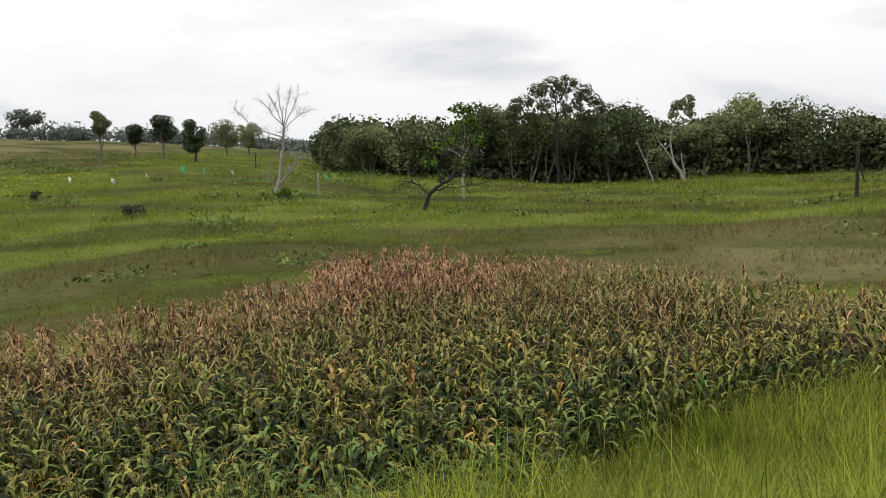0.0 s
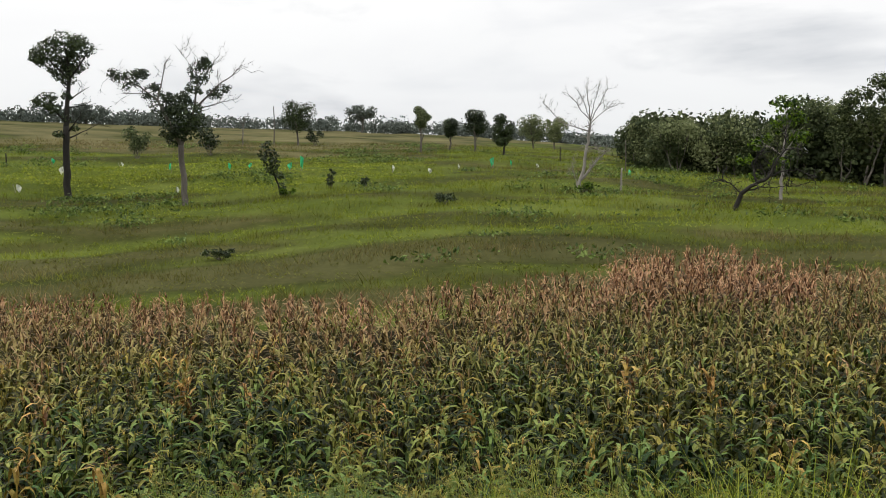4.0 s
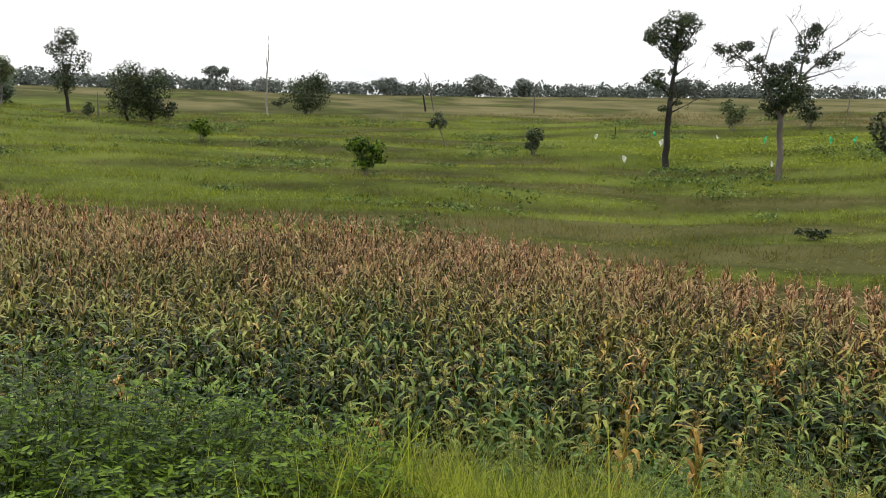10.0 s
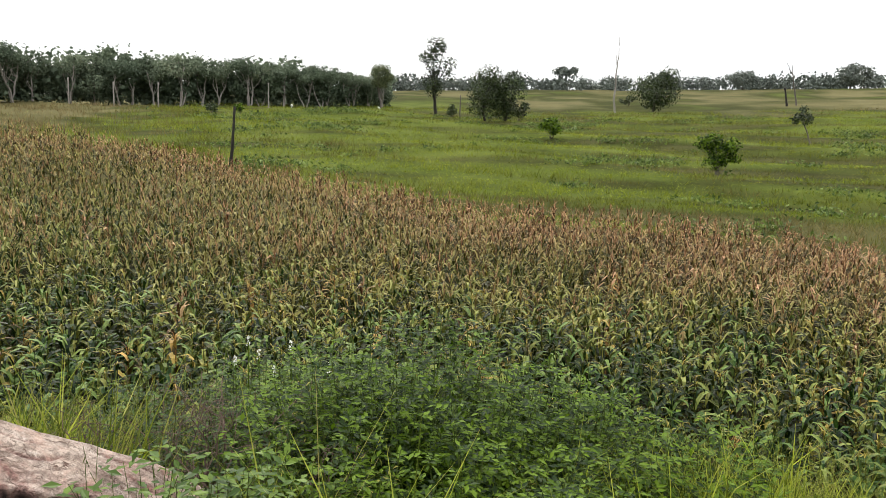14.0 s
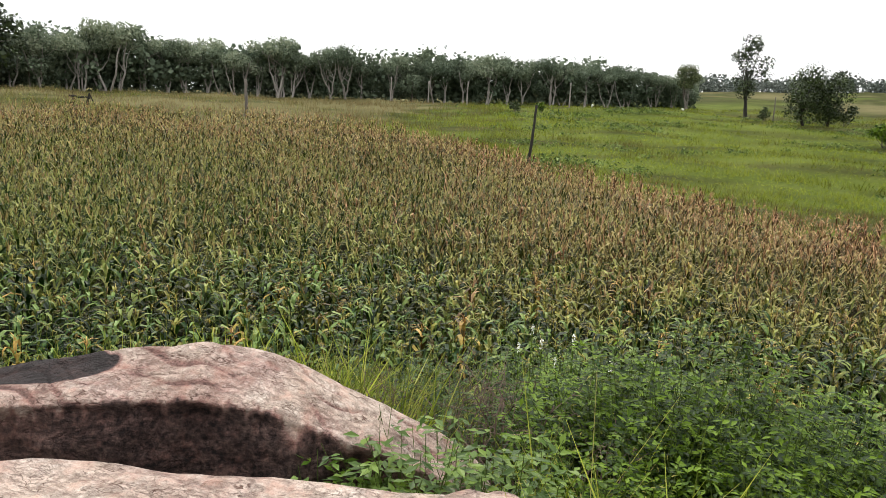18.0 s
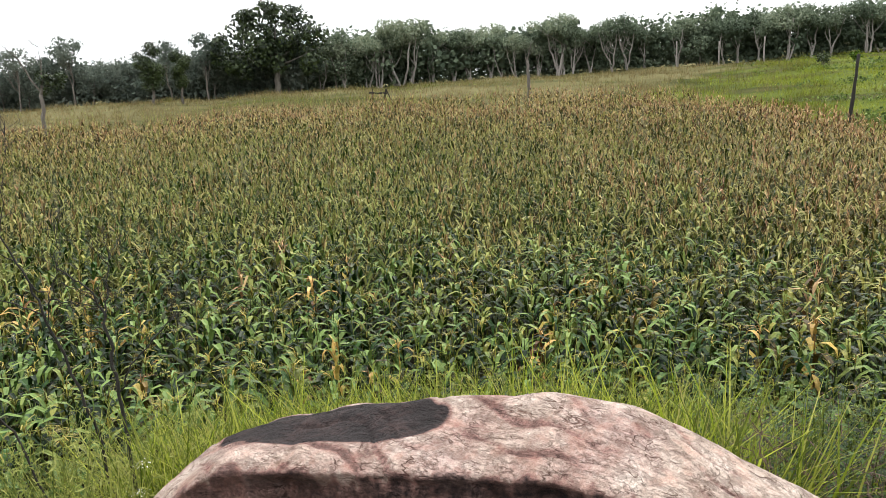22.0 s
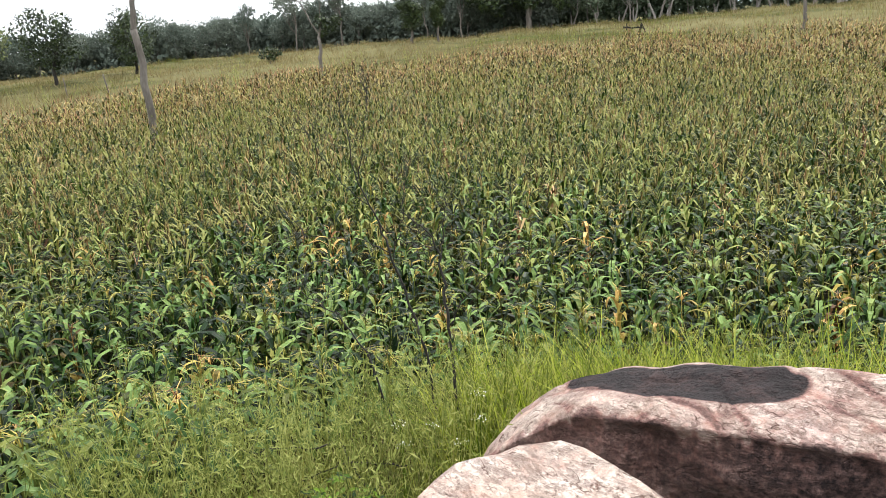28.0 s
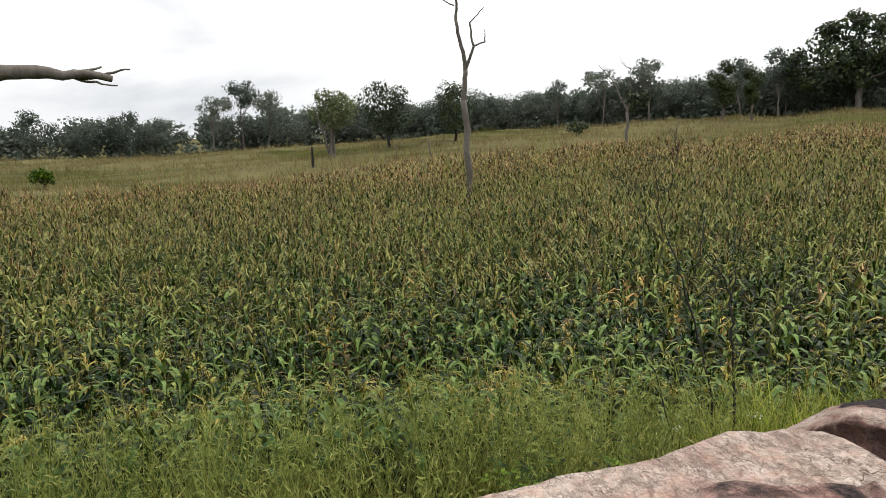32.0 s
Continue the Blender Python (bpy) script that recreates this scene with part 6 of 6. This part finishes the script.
def thicket(label, turn, distance, tall, wide, stems, pairs, leaf_size, leaf, seed, name="shrub", bark=GREEN_STEM):
    rng = np.random.default_rng(seed)
    x, y = at(turn, distance)
    ob = thing(name, label, "shrub", float(x), float(y), float(land(x, y)), 0, "shrubs beside the rocks")
    wood, leaves = Heap(), Heap()
    for _ in range(stems):
        a, d = rng.uniform(0, 6.28), wide * 0.5 * math.sqrt(rng.uniform())
        foot = np.array([math.cos(a) * d * 0.55, math.sin(a) * d * 0.55, -0.1])
        tip = np.array([math.cos(a) * d * 1.1, math.sin(a) * d * 1.1, tall * rng.uniform(0.55, 1.1) * (1 - 0.35 * (d / wide * 2) ** 2)])
        wood.put(*tube(*spray(rng, leaves, foot, tip, leaf_size * 0.95, int(pairs * 0.55)), 3))
    part("stem", wood.mesh("stem", bark), ob)
    part("foliage", leaves.mesh("foliage", leaf), ob)
    return ob


for n, (label, turn, distance, tall, wide, stems, pairs, size, leaf) in enumerate((
        ("lush green shrub with toothed leaves", 92, 6.0, 1.55, 1.9, 200, 19, 0.062, LEAF_BUSH), ("lush green shrub with toothed leaves", 84, 6.2, 1.25, 1.7, 160, 18, 0.062, LEAF_BUSH), ("lush green shrub spilling over grass", 99, 5.6, 1.40, 1.7, 170, 18, 0.062, LEAF_BUSH),
        ("low bright green shrub", 90, 4.9, 1.05, 1.7, 150, 17, 0.062, LEAF_BUSH), ("tall feathery green weed", 103, 7.0, 1.7, 1.5, 90, 20, 0.055, LEAF_BUSH), ("tall feathery green weed", 96, 7.4, 1.7, 1.4, 80, 20, 0.055, LEAF_BRIGHT),
        ("small-leaved dark shrub behind the boulder", 109, 6.4, 1.35, 1.5, 90, 20, 0.045, LEAF_SHRUB), ("small-leaved dark shrub behind the boulder", 114, 6.9, 1.2, 1.4, 70, 20, 0.045, LEAF_SHRUB), ("low leafy weeds at the field's edge", 80, 7.2, 1.0, 1.5, 60, 16, 0.06, LEAF_BUSH),
        ("feathery weeds before the maize", 88, 8.0, 1.3, 1.6, 60, 18, 0.05, LEAF_BRIGHT), ("low bright green shrub", 100, 4.6, 1.0, 1.1, 60, 14, 0.062, LEAF_BUSH), ("feathery weeds before the maize", 40, 7.2, 1.0, 1.3, 46, 18, 0.04, LEAF_BRIGHT), ("feathery weeds before the maize", 49, 7.4, 1.0, 1.3, 46, 18, 0.04, LEAF_BRIGHT), ("feathery weeds before the maize", 60, 7.9, 0.9, 1.3, 40, 18, 0.04, LEAF_BRIGHT), ("feathery weeds before the maize", 30, 7.0, 0.9, 1.2, 40, 18, 0.04, LEAF_BRIGHT), ("bright leafy weeds below the bank", 74, 5.6, 0.9, 1.2, 50, 14, 0.07, LEAF_BUSH), ("white-dotted leafy weed beside the slab", 160, 5.2, 0.9, 1.0, 44, 14, 0.06, LEAF_BUSH))):
    thicket(label, turn, distance, tall, wide, stems, pairs, size, leaf, 500 + n)
# creeper with bright leaves in the gap between the rocks
for n, (cx, cy, cz, tall, wide) in enumerate(((-3.66, -1.74, 3.74, 0.50, 0.45), (-3.9, -1.46, 3.68, 0.52, 0.5), (-3.50, -2.06, 3.66, 0.46, 0.35), (-4.15, -1.30, 3.60, 0.55, 0.5), (-3.95, -1.75, 3.72, 0.5, 0.45))):
    rng = np.random.default_rng(540 + n)
    ob = thing("creeper", "bright green creeper with heart-shaped leaves by the rock", "creeper", cx, cy, cz, 0, "creepers in the rock gap")
    leaves = Heap()
    for _ in range(24):
        wood = Heap()
        a = rng.uniform(0, 6.28)
        wood.put(*tube(*spray(rng, leaves, (0, 0, -0.5), (math.cos(a) * wide * rng.uniform(0.3, 1), math.sin(a) * wide * rng.uniform(0.3, 1), tall * rng.uniform(0.4, 1.15)), 0.075, 5, 0.006, 3), 4))
        part("stem", wood.mesh("stem", GREEN_STEM), ob)
    part("foliage", leaves.mesh("foliage", LEAF_BRIGHT), ob)
# dry brush heap
DRY = material("dry_twig", [(0.05, 0.032, 0.025), (0.11, 0.075, 0.058), (0.19, 0.14, 0.11)], 3, 20, 0.9, 0.2)
for turn, distance, tall in ((106.5, 5.3, 0.9), (109.5, 5.9, 1.0), (103.5, 4.6, 0.6)):
    rng = np.random.default_rng(int(turn * 10))
    x, y = map(float, at(turn, distance))
    ob = thing("brush_heap", "tangled heap of dry brown twigs under the shrubs", "brush", x, y, float(land(x, y)))
    for _ in range(26):
        heap = Heap()
        a, b = rng.normal(0, 0.28, 3), rng.normal(0, 0.45, 3)
        a[2], b[2] = 0.0, tall * rng.uniform(0.3, 1.1)
        p, r = limb(rng, a, b, 0.011, 0.004, 0.12, 6)
        heap.put(*tube(p, r, 4))
        twigs(heap, rng, p, r, 5, 0.3, 0.004, 0.2, 3, 1)
        part("twig", heap.mesh("twig", DRY), ob)
# white flower spikes
FLOWER = material("white_flower", [(0.55, 0.56, 0.50), (0.75, 0.76, 0.70), (0.82, 0.82, 0.78)], 8, 60, 0.7, 0.1)
rng = np.random.default_rng(88)
for turn, distance, tall in ((104.6, 6.9, 1.60), (104.0, 6.8, 1.46), (105.6, 6.7, 1.40), (103.0, 6.7, 1.30), (102.0, 6.4, 1.44), (99.5, 6.3, 1.25)):
    x, y = map(float, at(turn, distance))
    ob = thing("flower", "white flower spike on a thin green stem", "flower", x, y, float(land(x, y)), 0, "flower spikes in the weeds")
    heap = Heap()
    heap.put(*tube(*limb(rng, (0, 0, 0), (0, 0, tall), 0.006, 0.004, 0.01, 4), 4))
    part("stem", heap.mesh("stem", LEAF_BUSH), ob)
    heap = Heap()
    heap.put(*cards(np.array([0, 0, tall]) + np.stack([rng.normal(0, 0.007, 30), rng.normal(0, 0.007, 30), rng.uniform(-0.03, 0.06, 30)], -1), 0.018, rng))
    part("spike", heap.mesh("spike", FLOWER), ob)

# small white umbels in the grass beside the slab
for n in range(6):
    x, y = map(float, at(rng.uniform(147.8, 153.5), rng.uniform(5.9, 6.7)))
    tall = rng.uniform(0.62, 1.0)
    ob = thing("flower", "flat white flower umbel on a green stem in grass", "flower", x, y, float(land(x, y)), 0, "white umbels beside the slab")
    heap = Heap()
    heap.put(*tube(*limb(rng, (0, 0, 0), (0, 0, tall), 0.006, 0.003, 0.02, 4), 4))
    part("stem", heap.mesh("stem", LEAF_BUSH), ob)
    heap = Heap()
    heap.put(*cards(np.array([0, 0, tall]) + np.stack([rng.normal(0, 0.028, 20), rng.normal(0, 0.028, 20), rng.normal(0.01, 0.008, 20)], -1), 0.012, rng, 0.8))
    part("umbel", heap.mesh("umbel", FLOWER), ob)

# the bare thorny shrub in front of the maize
rng = np.random.default_rng(91)
right, away = stand_out(148)
x, y = map(float, at(149.3, 7.2))
thorn = thing("bare_shrub", "bare dark thorny shrub with long thin twigs", "shrub", x, y, float(land(x, y)))
lift_z = 3.88 - float(land(x, y))
for name, chain in (("stem", ((0.05, -1.5, 0.0, 0.022), (0.02, -0.6, 0.0, 0.019), (0.0, 0.0, 0.0, 0.016), (-0.03, 0.30, 0.0, 0.015), (-0.05, 0.62, 0.03, 0.012), (-0.10, 0.78, 0.03, 0.008), (-0.30, 0.95, 0.1, 0.005))), ("branch", ((0.0, 0.08, 0, 0.009), (0.10, 0.28, -0.05, 0.007), (0.27, 0.47, -0.1, 0.005), (0.43, 0.63, -0.1, 0.002))),
                    ("branch", ((-0.05, 0.60, 0, 0.008), (0.0, 0.85, 0.1, 0.005), (0.03, 1.02, 0.1, 0.002))), ("stem", ((-0.05, -1.4, 0.2, 0.017), (-0.16, -0.5, 0.15, 0.015), (-0.25, 0.1, 0.1, 0.013), (-0.40, 0.62, 0.12, 0.011), (-0.51, 0.92, 0.15, 0.009), (-0.64, 1.25, 0.2, 0.006), (-0.68, 1.6, 0.2, 0.004), (-0.73, 1.90, 0.2, 0.002))),
                    ("branch", ((-0.42, 0.65, 0.12, 0.007), (-0.62, 0.73, 0.2, 0.005), (-0.85, 0.77, 0.2, 0.004), (-1.16, 0.80, 0.2, 0.002))), ("branch", ((-0.55, 1.0, 0.16, 0.006), (-0.78, 1.25, 0.1, 0.004), (-0.98, 1.62, 0.1, 0.002))), ("branch", ((-0.48, 0.85, 0.15, 0.007), (-0.30, 0.72, 0.1, 0.006), (-0.10, 0.66, 0.05, 0.003))),
                    ("branch", ((-0.62, 1.2, 0.2, 0.005), (-0.52, 1.55, 0.1, 0.003), (-0.50, 1.85, 0.1, 0.002))), ("branch", ((-0.40, 0.6, 0.1, 0.006), (-0.28, 0.95, 0.0, 0.004), (-0.26, 1.3, 0.0, 0.002))), ("stem", ((-0.4, -0.9, -0.2, 0.011), (-0.62, 0.0, -0.2, 0.009), (-0.80, 0.28, -0.2, 0.006), (-1.05, 0.48, -0.2, 0.003))),
                    ("stem", ((-0.5, -1.2, -0.7, 0.010), (-0.78, -0.42, -0.8, 0.008), (-1.15, -0.38, -0.9, 0.006), (-1.6, -0.36, -0.9, 0.003))), ("branch", ((-0.35, -0.62, -0.8, 0.008), (-0.66, -0.50, -0.9, 0.006), (-1.05, -0.55, -1.0, 0.003)))):
    heap = Heap()
    pts = np.array([right * a + away * d + np.array([0, 0, z + lift_z]) for a, z, d, _ in chain])
    t = np.linspace(0, len(chain) - 1, 4 * len(chain))
    path = np.stack([np.interp(t, np.arange(len(chain)), pts[:, k]) for k in range(3)], -1) + rng.normal(0, 0.010, (len(t), 3))
    rad = 0.72 * np.interp(t, np.arange(len(chain)), [c[3] for c in chain])
    heap.put(*tube(path, rad, 6))
    if chain[0][1] > -0.3 or name == "stem":
        half = len(path) // 2
        twigs(heap, rng, path[half:], rad[half:], 9, 0.28, 0.0022, 0.25, 4, 1)
    part(name, heap.mesh(name, BARK_DARK, smooth=True), thorn)
